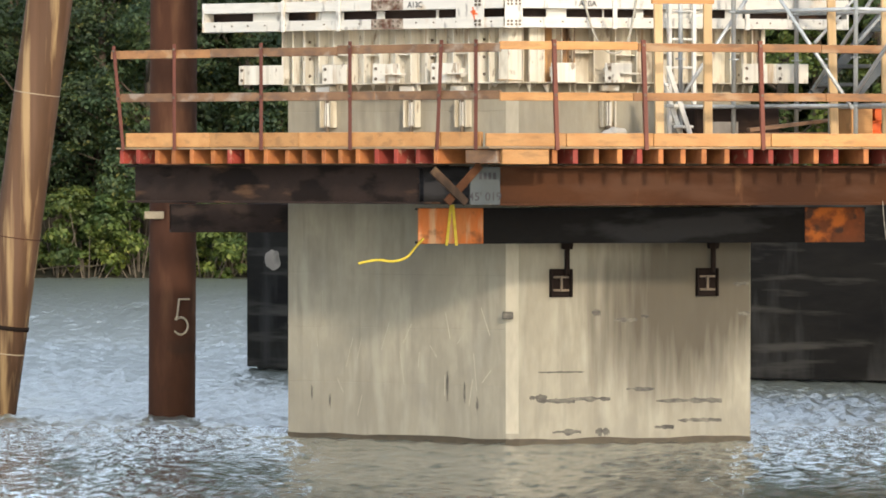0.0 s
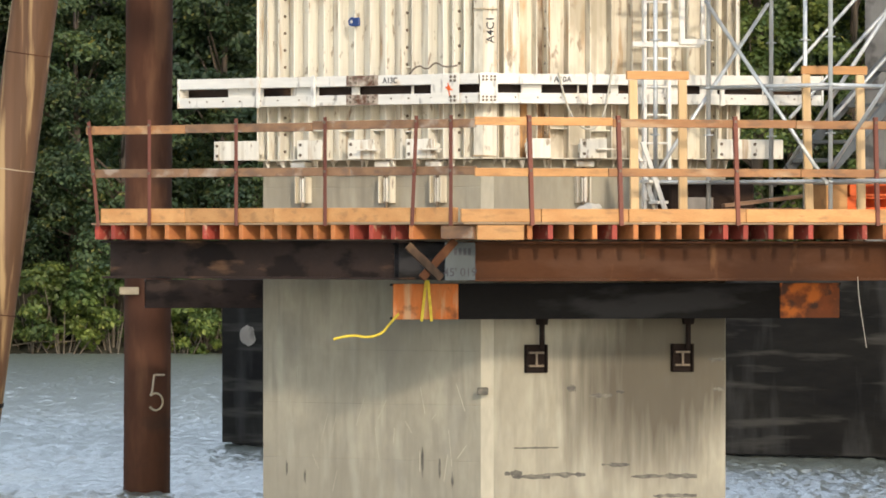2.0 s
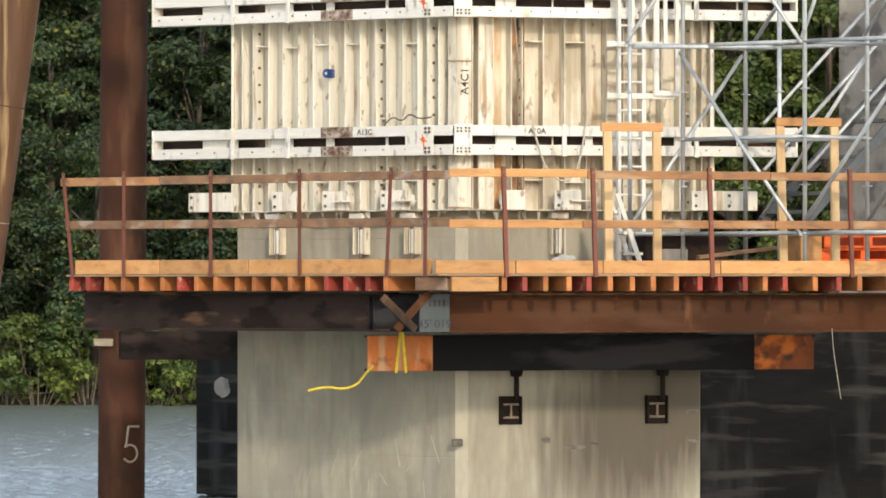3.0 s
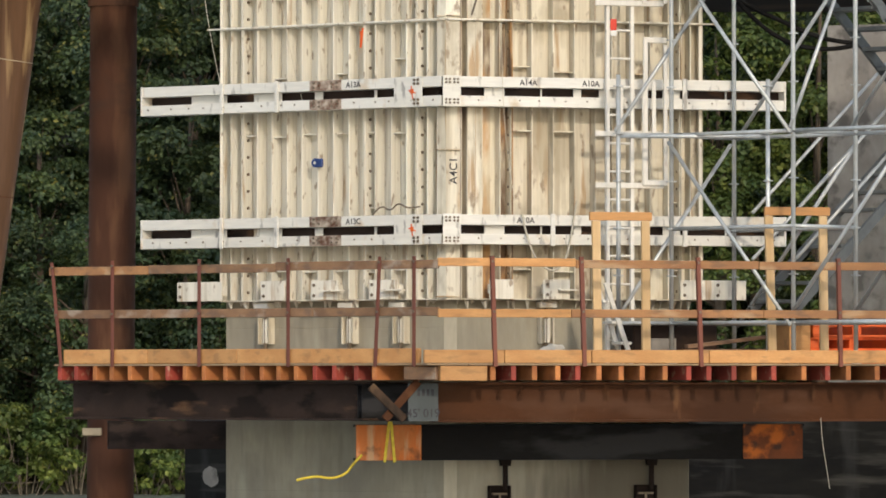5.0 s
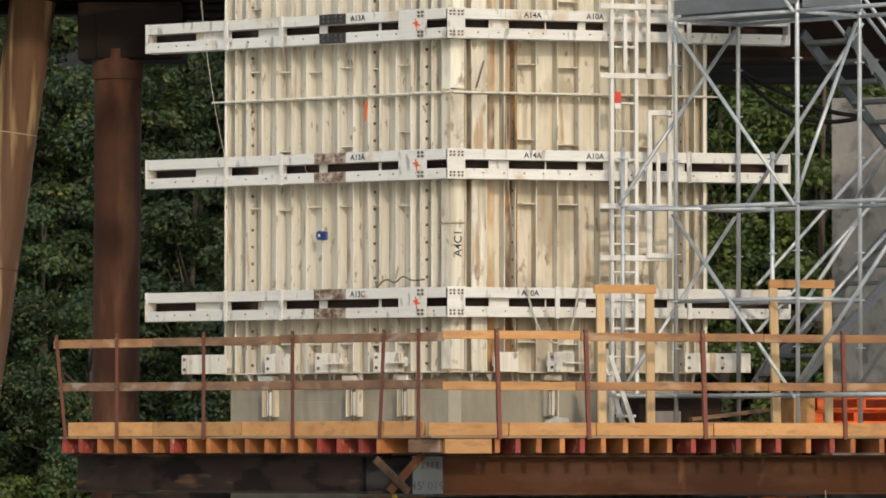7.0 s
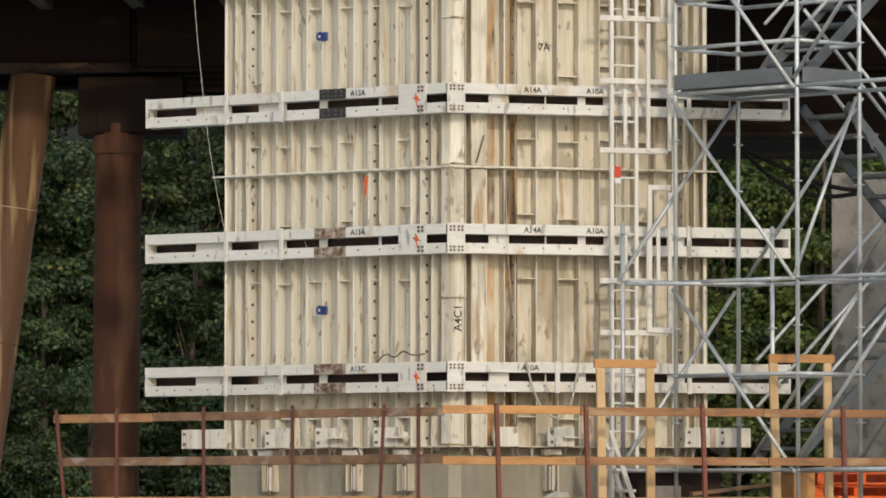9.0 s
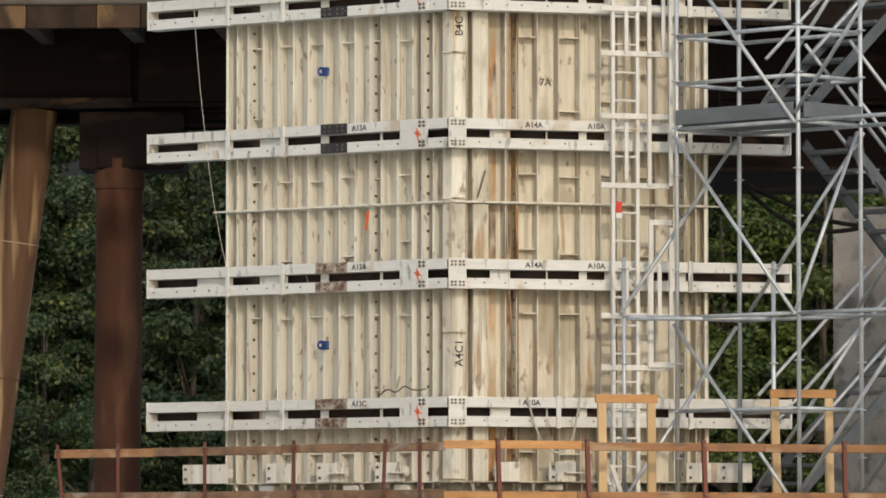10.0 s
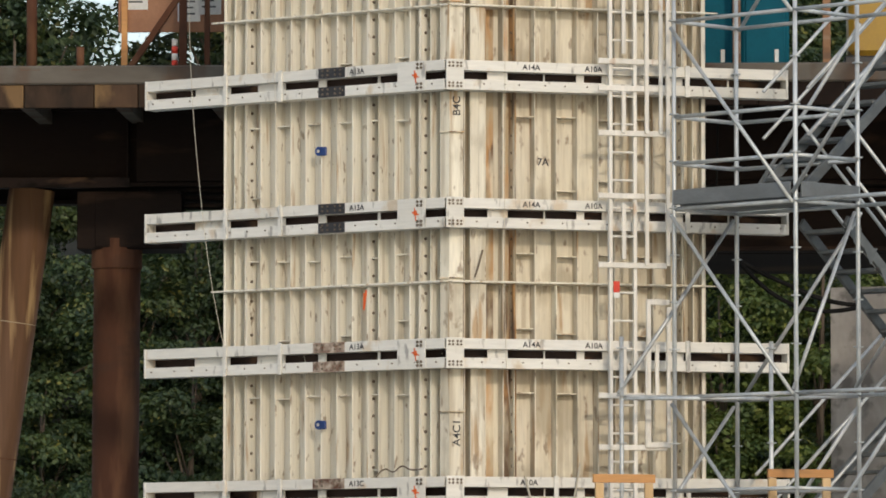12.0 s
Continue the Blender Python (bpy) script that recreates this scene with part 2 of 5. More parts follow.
board_brown = surface("brown_board", (0.34, 0.17, 0.095), (0.28, 0.135, 0.075), 3, (1, 1, 1), 0.7, 0, 0.05, 30)
paper = surface("white_paper", (0.80, 0.80, 0.78), (0.74, 0.74, 0.72), 6, (1, 1, 1), 0.8, 0, 0.02, 30)
teal = surface("teal_plastic", (0.002, 0.10, 0.155), (0.002, 0.08, 0.125), 3, (1, 1, 1), 0.75, 0, 0.03, 20, (), 0.05, gloss=0.2)
yellow = surface("yellow_paint", (0.42, 0.26, 0.03), (0.34, 0.20, 0.03), 4, (1, 1, 1), 0.5, 0, 0.03, 20)
tape = surface("yellow_strap", (0.85, 0.68, 0.06), (0.70, 0.55, 0.05), 20, (1, 1, 1), 0.6, 0, 0.03, 40)
orange = surface("orange_paint", (0.85, 0.15, 0.02), (0.70, 0.11, 0.02), 5, (1, 1, 1), 0.6, 0, 0.03, 30)
red = surface("red_paint", (0.75, 0.06, 0.03), (0.60, 0.05, 0.03), 5, (1, 1, 1), 0.6, 0, 0.03, 30)
blue = surface("blue_plastic", (0.02, 0.06, 0.24), (0.015, 0.045, 0.18), 5, (1, 1, 1), 0.5, 0, 0.02, 30)
ink = surface("black_marking", (0.02, 0.02, 0.03), (0.035, 0.035, 0.04), 30, (1, 1, 1), 0.7, 0, 0.0, 40)
chalk = surface("pale_marking", (0.50, 0.42, 0.30), (0.42, 0.34, 0.24), 30, (1, 1, 1), 0.8, 0, 0.0, 40)
# blue-grey lowered by about half: the end plate's shade is in the colour
plate_grey_shaded = surface("blue_grey_plate_shaded", (0.070, 0.085, 0.092), (0.050, 0.062, 0.066), 5, (1, 1, 0.5), 0.6, 0.1, 0.05, 30, [((0.10, 0.08, 0.07), 5, (1, 1, 0.4), 0.6, 0.7, 0.6)], 0)
cable_black = surface("black_cable", (0.01, 0.01, 0.01), (0.015, 0.015, 0.015), 9, (1, 1, 1), 0.8, 0, 0, 40, gloss=0.1)
rope = surface("pale_rope", (0.62, 0.58, 0.48), (0.52, 0.48, 0.40), 30, (1, 1, 1), 0.8, 0, 0, 60)
tarp = surface("pale_sheet", (0.66, 0.63, 0.56), (0.56, 0.52, 0.45), 6, (1, 1, 1), 0.7, 0, 0.1, 20)
bark = surface("bark", (0.12, 0.09, 0.065), (0.085, 0.065, 0.05), 6, UPR, 0.9, 0, 0.3, 20)
dead_wood = surface("driftwood", (0.15, 0.125, 0.095), (0.10, 0.085, 0.06), 6, (1, 1, 1), 0.9, 0, 0.2, 20)
soil = surface("bank_soil", (0.04, 0.034, 0.023), (0.025, 0.028, 0.014), 0.5, (1, 1, 1), 0.95, 0, 0.4, 5)


def foliage(name, dark, light, dry):
    m = bpy.data.materials.new(name)
    m.use_nodes = True
    nt, nodes = m.node_tree, m.node_tree.nodes
    bsdf = nodes["Principled BSDF"]
    bsdf.inputs["Roughness"].default_value = 0.55
    geo, ramp = nodes.new("ShaderNodeNewGeometry"), nodes.new("ShaderNodeValToRGB")
    ramp.color_ramp.elements[0].color, ramp.color_ramp.elements[1].color = (*dark, 1), (*light, 1)
    ramp.color_ramp.elements[1].position = 0.9
    ramp.color_ramp.elements.new(1.0).color = (*dry, 1)
    nt.links.new(geo.outputs["Random Per Island"], ramp.inputs[0])
    info, hsv, r = nodes.new("ShaderNodeObjectInfo"), nodes.new("ShaderNodeHueSaturation"), nodes.new("ShaderNodeMapRange")
    r.inputs[3].default_value, r.inputs[4].default_value = 0.75, 1.3
    nt.links.new(info.outputs["Random"], r.inputs[0])
    nt.links.new(r.outputs[0], hsv.inputs["Value"])
    # paler, yellower sprays and darker, bluer ones within a crown
    coord, tx, tint = nodes.new("ShaderNodeTexCoord"), nodes.new("ShaderNodeTexNoise"), nodes.new("ShaderNodeValToRGB")
    tx.inputs["Scale"].default_value, tx.inputs["Detail"].default_value = 0.9, 3.0
    tint.color_ramp.elements[0].color, tint.color_ramp.elements[1].color = (0.60, 0.72, 0.82, 1), (1.4, 1.28, 0.95, 1)
    tint.color_ramp.elements[0].position, tint.color_ramp.elements[1].position = 0.36, 0.66
    mul = nodes.new("ShaderNodeMix")
    mul.data_type, mul.blend_type = "RGBA", "MULTIPLY"
    mul.inputs[0].default_value = 1.0
    nt.links.new(coord.outputs["Object"], tx.inputs["Vector"])
    nt.links.new(tx.outputs[0], tint.inputs[0])
    nt.links.new(ramp.outputs[0], mul.inputs[6])
    nt.links.new(tint.outputs[0], mul.inputs[7])
    nt.links.new(mul.outputs[2], hsv.inputs["Color"])
    nt.links.new(hsv.outputs[0], bsdf.inputs["Base Color"])
    tr, mx = nodes.new("ShaderNodeBsdfTranslucent"), nodes.new("ShaderNodeMixShader")
    mx.inputs[0].default_value = 0.35
    nt.links.new(hsv.outputs[0], tr.inputs[0])
    nt.links.new(bsdf.outputs[0], mx.inputs[1])
    nt.links.new(tr.outputs[0], mx.inputs[2])
    nt.links.new(mx.outputs[0], nodes["Material Output"].inputs[0])
    return m


leaf = foliage("leaf_green", (0.032, 0.056, 0.029), (0.060, 0.092, 0.034), (0.16, 0.16, 0.05))
leaf_light = foliage("leaf_light", (0.045, 0.078, 0.018), (0.13, 0.17, 0.04), (0.19, 0.20, 0.06))


def river_water():
    m = bpy.data.materials.new("river_water")
    m.use_nodes = True
    nt, nodes = m.node_tree, m.node_tree.nodes
    bsdf = nodes["Principled BSDF"]
    bsdf.inputs["Base Color"].default_value = (0.19, 0.215, 0.185, 1)
    bsdf.inputs["Roughness"].default_value = 0.12
    bsdf.inputs["IOR"].default_value = 1.6
    bsdf.inputs["Coat Weight"].default_value, bsdf.inputs["Coat IOR"].default_value = 1.0, 2.2
    # calmer near the shore, ruffled by the wind in mid-river
    coord, sep, r = nodes.new("ShaderNodeTexCoord"), nodes.new("ShaderNodeSeparateXYZ"), nodes.new("ShaderNodeMapRange")
    r.inputs[1].default_value, r.inputs[2].default_value, r.inputs[3].default_value, r.inputs[4].default_value = 57, 66, 0.17, 0.30
    nt.links.new(coord.outputs["Object"], sep.inputs[0])
    nt.links.new(sep.outputs[1], r.inputs[0])
    for name in ("Roughness", "Coat Roughness"):
        nt.links.new(r.outputs[0], bsdf.inputs[name])
    # wind ripples too fine for the mesh
    tx, bump = nodes.new("ShaderNodeTexNoise"), nodes.new("ShaderNodeBump")
    stretch = nodes.new("ShaderNodeMapping")
    stretch.inputs["Scale"].default_value = (1.0, 0.5, 1.0)
    tx.inputs["Scale"].default_value, tx.inputs["Detail"].default_value = 3.4, 4.0
    bump.inputs["Distance"].default_value = 0.15
    gusty = nodes.new("ShaderNodeMapRange")
    gusty.inputs[1].default_value, gusty.inputs[2].default_value, gusty.inputs[3].default_value, gusty.inputs[4].default_value = 55, 61, 0.35, 1.0
    nt.links.new(sep.outputs[1], gusty.inputs[0])
    nt.links.new(gusty.outputs[0], bump.inputs["Strength"])
    nt.links.new(coord.outputs["Object"], stretch.inputs[0])
    nt.links.new(stretch.outputs[0], tx.inputs["Vector"])
    nt.links.new(tx.outputs[0], bump.inputs["Height"])
    for name in ("Normal", "Coat Normal"):
        nt.links.new(bump.outputs[0], bsdf.inputs[name])
    return m


water_mat = river_water()

# ---- building helpers ----
def thing(name, m, label, category, group="", kind=""):
    ob = new(name)
    ob.empty_display_size = 0.2
    ob.matrix_world = m
    return tagged(ob, label, category, group, kind)


def mesh_of(bm, name, material, smooth=False):
    me = bpy.data.meshes.new(name)
    bmesh.ops.recalc_face_normals(bm, faces=bm.faces[:])
    bm.to_mesh(me)
    bm.free()
    me.materials.append(material)
    if smooth:
        for p in me.polygons:
            p.use_smooth = True
    return me


def part(name, bm, material, parent, label="", smooth=False, kind=""):
    ob = new(name, mesh_of(bm, name, material, smooth))
    ob.parent = parent
    return tagged(ob, label, kind=kind)


def lone(name, bm, material, m, label, category, group="", kind="", smooth=False):
    ob = new(name, mesh_of(bm, name, material, smooth))
    ob.matrix_world = m
    return tagged(ob, label, category, group, kind)


def add_box(bm, lo, hi, bevel=0.0, m=None):
    got = bmesh.ops.create_cube(bm, size=1.0)["verts"]
    s = [h - l for l, h in zip(lo, hi)]
    c = [(h + l) / 2 for l, h in zip(lo, hi)]
    for v in got:
        v.co = Vector((v.co.x * s[0] + c[0], v.co.y * s[1] + c[1], v.co.z * s[2] + c[2]))
        if m is not None:
            v.co = m @ v.co
    if bevel:
        edges = list({ed for v in got for ed in v.link_edges})
        bmesh.ops.bevel(bm, geom=edges, offset=bevel, segments=1, affect="EDGES", profile=0.7)
    return bm


def box(lo, hi, bevel=0.0, m=None):
    return add_box(bmesh.new(), lo, hi, bevel, m)


def add_tube(bm, p, q, r, r2=None, sides=10):
    p, q = Vector(p), Vector(q)
    d = q - p
    turn = d.to_track_quat("Z", "Y").to_matrix().to_4x4()
    bmesh.ops.create_cone(bm, cap_ends=True, segments=sides, radius1=r, radius2=r if r2 is None else r2, depth=d.length, matrix=Matrix.Translation((p + q) / 2) @ turn)
    return bm


def tube(p, q, r, r2=None, sides=10):
    return add_tube(bmesh.new(), p, q, r, r2, sides)


def add_bar(bm, p, q, w, h, bevel=0.0):
    """A straight bar of section w (level) by h (upright) from p to q."""
    p, q = Vector(p), Vector(q)
    d = (q - p).normalized()
    side = d.cross(Vector((0, 0, 1)))
    side = side.normalized() if side.length > 1e-4 else Vector((1, 0, 0))
    up = side.cross(d)
    m = Matrix((side, d, up)).transposed().to_4x4()
    return add_box(bm, (-w / 2, 0, -h / 2), (w / 2, (q - p).length, h / 2), bevel, Matrix.Translation(p) @ m)


def bar(p, q, w, h, bevel=0.0):
    return add_bar(bmesh.new(), p, q, w, h, bevel)


def prism(points, z0, z1, bm=None):
    bm = bm or bmesh.new()
    low, high = [bm.verts.new((*p, z0)) for p in points], [bm.verts.new((*p, z1)) for p in points]
    n = len(points)
    for i in range(n):
        bm.faces.new((low[i], low[(i + 1) % n], high[(i + 1) % n], high[i]))
    bm.faces.new(high), bm.faces.new(low[::-1])
    return bm


def h_beam(x0, x1, y, z0, z1, width, web=0.02, flange=0.024):
    """A wide-flange beam along x, with web in the plane y."""
    bm = box((x0, y - width / 2, z0), (x1, y + width / 2, z0 + flange), 0.004)
    add_box(bm, (x0, y - width / 2, z1 - flange), (x1, y + width / 2, z1), 0.004)
    add_box(bm, (x0, y - web / 2, z0 + flange), (x1, y + web / 2, z1 - flange))
    return bm


def wire(points, r, name, material, m, label, category, parent=None):
    cu = bpy.data.curves.new(name, "CURVE")
    cu.dimensions, cu.bevel_depth, cu.bevel_resolution = "3D", r, 2
    sp = cu.splines.new("NURBS")
    sp.points.add(len(points) - 1)
    for pt, co in zip(sp.points, points):
        pt.co = (*co, 1)
    sp.use_endpoint_u, sp.order_u = True, 3
    tmp = bpy.data.objects.new(name, cu)
    me = bpy.data.meshes.new_from_object(tmp)
    bpy.data.objects.remove(tmp)
    me.materials.clear()
    me.materials.append(material)
    ob = new(name, me)
    if parent:
        ob.parent = parent
        return ob
    ob.matrix_world = m
    return tagged(ob, label, category)


def lettering(text, size, m, parent, material=None, name="lettering"):
    """Flat painted letters: x along the words, z up, facing -y."""
    cu = bpy.data.curves.new(name, "FONT")
    cu.body, cu.size, cu.extrude, cu.offset = text, size, 0.0008, 0.0014
    cu.align_x, cu.align_y = "CENTER", "CENTER"
    tmp = bpy.data.objects.new(name, cu)
    me = bpy.data.meshes.new_from_object(tmp)
    bpy.data.objects.remove(tmp)
    bpy.data.curves.remove(cu)
    me.materials.clear()
    me.materials.append(material or ink)
    me.transform(m @ pose(0, 0, 0, 90, 0, 0))
    ob = new(name, me)
    ob.parent = parent
    return ob


# Frames of the two faces of the pier that look at the shore: x runs along the face to the right, y into the pier, z up.
CX, CY = 0.726, 60.0
LEFT, RIGHT = pose(CX, CY, 0, 0, 0, -37), pose(CX, CY, 0, 0, 0, 17)
AXIS = Vector((0.174, 0.985, 0))


def on(m, x, y, z=0.0):
    return m @ Vector((x, y, z))


# ---- river, bank and trees ----
def build_water():
    """One sheet of short, choppy river waves, flat far out to the sides."""
    rng_w = np.random.default_rng(4)
    fan = np.concatenate([[-12, -3, -0.8, -0.25, -0.13], np.arange(-0.088, 0.112, 0.00065), [0.15, 0.28, 0.8, 3, 12]])
    near = np.arange(50, 78, 0.085)
    far = 78 * 1.00235 ** np.arange(0, 279)
    ys = np.concatenate([[-60, 0.5, 20, 40], near, far])
    xs = fan
    span_y = np.maximum(ys, 40)
    gx, gy = xs[None, :] * span_y[:, None], np.repeat(ys[:, None], len(xs), 1)
    h = np.zeros_like(gx)
    n = 72
    for k in range(n):
        wave = 0.12 * (4.0 ** (k / (n - 1)))
        ang = rng_w.uniform(0, 6.2832)
        kk = 6.2832 / wave
        slope = 0.17 / math.sqrt(n) * 1.414
        fade = np.clip(1.7 - gy * 0.003 / wave, 0.55, 1) * (1.4 + 1.2 * np.clip((gy - 60.5) / 6, 0, 1))
        h += fade * slope / kk * np.sin(kk * (gx * math.cos(ang) + gy * math.sin(ang)) + rng_w.random() * 6.28)
    gust = 0.85 + 0.35 * np.sin(gy * 0.33 + 0.5 * np.sin(gx * 0.4)) * np.sin(gx * 0.21 + gy * 0.12 + 1.0)
    edge = np.clip((gx / span_y[:, None] + 0.13) / 0.03, 0, 1) * np.clip((0.15 - gx / span_y[:, None]) / 0.03, 0, 1) * np.clip((gy - 44) / 4, 0, 1)
    h *= gust * edge
    v = np.stack([gx, gy, h], -1).reshape(-1, 3)
    w, r = len(xs), len(ys)
    idx = np.arange(w * r).reshape(r, w)
    f = np.stack([idx[:-1, :-1], idx[:-1, 1:], idx[1:, 1:], idx[1:, :-1]], -1).reshape(-1, 4)
    me = bpy.data.meshes.new("water")
    me.from_pydata(v.tolist(), [], f.tolist())
    me.materials.append(water_mat)
    for p in me.polygons:
        p.use_smooth = True
    tagged(new("water", me), "rippled grey-green river reflecting a pale sky", "river", kind="structure")


build_water()


def ground_height(x, y):
    """River bed in front, a steep bank at 148 m, then a wooded slope."""
    d = y - 147.6
    if d < 0:
        return max(-3.0, 0.35 * d)
    return min(0.9, 0.45 * d) + 0.42 * max(0, d - 3) + 0.25 * noise.noise((x * 0.25, y * 0.25, 0))


def build_ground():
    bm = bmesh.new()
    xs = [-900, -300, -120, -60, -40] + [-30 + 1.0 * i for i in range(61)] + [40, 60, 120, 300, 900]
    ys = [-60, 0, 60, 120, 140, 146, 147, 147.6] + [148 + 0.7 * i for i in range(16)] + [162, 168, 178, 200, 260, 400, 900, 2500]
    rows = [[bm.verts.new((x, y, ground_height(x, min(y, 215)))) for x in xs] for y in ys]
    for a0, b0 in zip(rows, rows[1:]):
        for i in range(len(xs) - 1):
            bm.faces.new((a0[i], a0[i + 1], b0[i + 1], b0[i]))
    lone("ground", bm, soil, Matrix(), "dark earth river bed and wooded bank slope", "ground", kind="structure", smooth=True)


build_ground()


def crown_mesh(seed, height, spread, count, size, material, name="crown", base=0.12):
    """Many small leaves gathered in clumps round forking limbs, with gaps between them."""
    rng = np.random.default_rng(seed)
    clumps = []
    for k in range(int(22 + height * 4)):
        h = base + (1 - base) * rng.random() ** 0.85
        reach = spread * (1 - 0.75 * max(0, h - 0.35) ** 1.4) * (0.40 + 0.60 * rng.random())
        ang = rng.random() * 6.283
        clumps.append((reach * math.cos(ang), reach * math.sin(ang), h * height, 0.28 + 0.62 * rng.random() ** 1.5))
    clumps = np.array(clumps)
    weight = clumps[:, 3] ** 1.6
    pick = rng.choice(len(clumps), count, p=weight / weight.sum())
    c = clumps[pick]
    d = rng.normal(size=(count, 3)) + np.array([0, 0, 0.45])
    d /= np.linalg.norm(d, axis=1)[:, None]
    # sprays: leaves gather along a few directions in each clump, leaving gaps
    spray = rng.normal(size=(len(clumps), 9, 3)) + np.array([0, 0, 0.35])
    spray /= np.linalg.norm(spray, axis=2)[:, :, None]
    lean = spray[pick, rng.integers(0, 9, count)]
    d = 0.55 * d + 0.85 * lean
    d /= np.linalg.norm(d, axis=1)[:, None]
    rad = (c[:, 3] * (0.45 + 0.65 * rng.random(count) ** 0.7))[:, None]
    centre = c[:, :3] + d * rad * np.array([1.3, 1.3, 0.8]) * (spread / 2.6)
    nrm = 0.9 * d + 0.55 * rng.normal(size=(count, 3)) + np.array([0, 0, 0.6])
    nrm /= np.linalg.norm(nrm, axis=1)[:, None]
    t1 = np.cross(nrm, rng.normal(size=(count, 3)))
    t1 /= np.linalg.norm(t1, axis=1)[:, None]
    t2 = np.cross(nrm, t1)
    s = (size * (0.6 + 0.8 * rng.random(count)))[:, None]
    a1, b1 = t1 * s, t2 * s * 0.62
    v = np.stack([centre - a1, centre - b1 + nrm * s * 0.15, centre + a1, centre + b1 + nrm * s * 0.15], 1).reshape(-1, 3)
    me = bpy.data.meshes.new(name)
    me.from_pydata(v.tolist(), [], np.arange(4 * count).reshape(-1, 4).tolist())
    me.materials.append(material)
    return me, clumps


def tree(seed, height, spread, count, size, material, label):
    root = thing("tree", Matrix(), label, "tree", "trees on the river bank")
    me, clumps = crown_mesh(seed, height, spread, count, size, material)
    ob = new("crown", me)
    ob.parent = root
    bm = tube((0, 0, -0.6), (0.1, 0, height * 0.5), 0.035 * height ** 0.7 + 0.08, 0.12, 9)
    add_tube(bm, (0.1, 0, height * 0.5), (0, 0.1, height * 0.93), 0.12, 0.03, 7)
    for x, y, z, _ in clumps[::3]:
        add_tube(bm, (0.05, 0, max(0.5, z * 0.72)), (x, y, z), 0.05, 0.012, 5)
    part("trunk", bm, bark, root, smooth=True)
    return root


kinds = [tree(11, 9.5, 2.7, 24000, 0.088, leaf, "tall broadleaf tree with dense dark green crown"),
         tree(23, 12.5, 3.0, 32000, 0.088, leaf, "tall broadleaf tree with dense dark green crown"),
         tree(37, 7.0, 2.5, 16000, 0.07, leaf, "rounded leafy tree with dark green crown"),
         tree(41, 4.2, 2.2, 9000, 0.08, leaf, "young leafy tree with green leaves near the water"),
         tree(53, 13.0, 2.7, 26000, 0.085, leaf_light, "light yellow-green tree with loose open crown")]
rng = random.Random(5)
places = []
for row, (y0, step, choice) in enumerate(((150.4, 3.3, (2, 3)), (152.8, 3.4, (0, 2)), (156.0, 3.6, (0, 1)), (160.0, 3.7, (1, 0)), (165.0, 3.9, (1,)), (171.0, 4.0, (1,)), (178.0, 4.2, (1,)), (187.0, 4.4, (1,)))):
    x = -17.0 + row * 0.9
    while x < 19:
        if y0 > 158 and -10.6 < x / y0 * 152 < -5.5:
            x += step
            continue
        if -0.008 < x / y0 < 0.036:
            x += step
            continue
        places.append((rng.choice(choice), x + rng.uniform(-0.8, 0.8), y0 + rng.uniform(-0.8, 0.8), rng.uniform(0.85, 1.12) * (1.15 if y0 > 170 else 1.0), rng.uniform(0, 360)))
        x += step
places += [(4, 8.9, 149.2, 0.95, 30.0), (4, 11.6, 149.4, 1.05, 200.0), (1, -12.3, 170.5, 1.3, 40.0), (1, -10.7, 163.5, 1.22, 160.0), (1, -14.6, 166.0, 1.3, 250.0)]
used = set()
for k, x, y, s, turn in places:
    m = pose(x, y, ground_height(x, y) - 0.1, 0, 0, turn) @ Matrix.Scale(s, 4)
    if k not in used:
        used.add(k)
        kinds[k].matrix_world = m
        kinds[k].scale = (s, s, s)
    else:
        kinds_copy = copy_thing(kinds[k], m)
        kinds_copy.matrix_world = m


def bush(seed, label):
    root = thing("bush", Matrix(), label, "bush", "bushes along the waterline")
    me, clumps = crown_mesh(seed, 1.9, 1.25, 4200, 0.075, leaf_light, "foliage", 0.05)
    ob = new("foliage", me)
    ob.parent = root
    bm = bmesh.new()
    for x, y, z, _ in clumps[::2]:
        add_tube(bm, (x * 0.15, y * 0.15, -0.5), (x, y, z), 0.03, 0.008, 5)
    part("stem", bm, dead_wood, root)
    return root


bushes = [bush(s, "low yellow-green bush hanging over the water's edge") for s in (3, 8)]
for i in range(26):
    x, y = -16 + 1.35 * i + rng.uniform(-0.5, 0.5), 147.75 + rng.uniform(-0.15, 0.5)
    m = pose(x, y, ground_height(x, y) + 0.1, 0, 0, rng.uniform(0, 360))
    if i < 2:
        bushes[i].matrix_world = m
    else:
        copy_thing(bushes[i % 2], m)
# bare roots and branches along the waterline
bm = bmesh.new()
for i in range(150):
    x = rng.uniform(-14, 14)
    y = 148.3 + rng.uniform(-0.2, 0.5)
    add_tube(bm, (x, y, rng.uniform(0.0, 0.3)), (x + rng.uniform(-0.5, 0.5), y - rng.uniform(0, 0.5), rng.uniform(0.35, 1.1)), 0.018, 0.006, 4)
lone("dead_branches", bm, dead_wood, Matrix(), "tangle of bare dead branches along the bank", "branches", kind="stuff")
wire([(-10.6, 147.6, 0.22), (-9.9, 147.6, 0.34), (-9.2, 147.7, 0.30), (-8.4, 147.9, 0.42), (-7.6, 148.4, 0.6)], 0.022, "driftwood_log", dead_wood, Matrix(), "bare grey fallen branch lying over the water's edge", "branch")

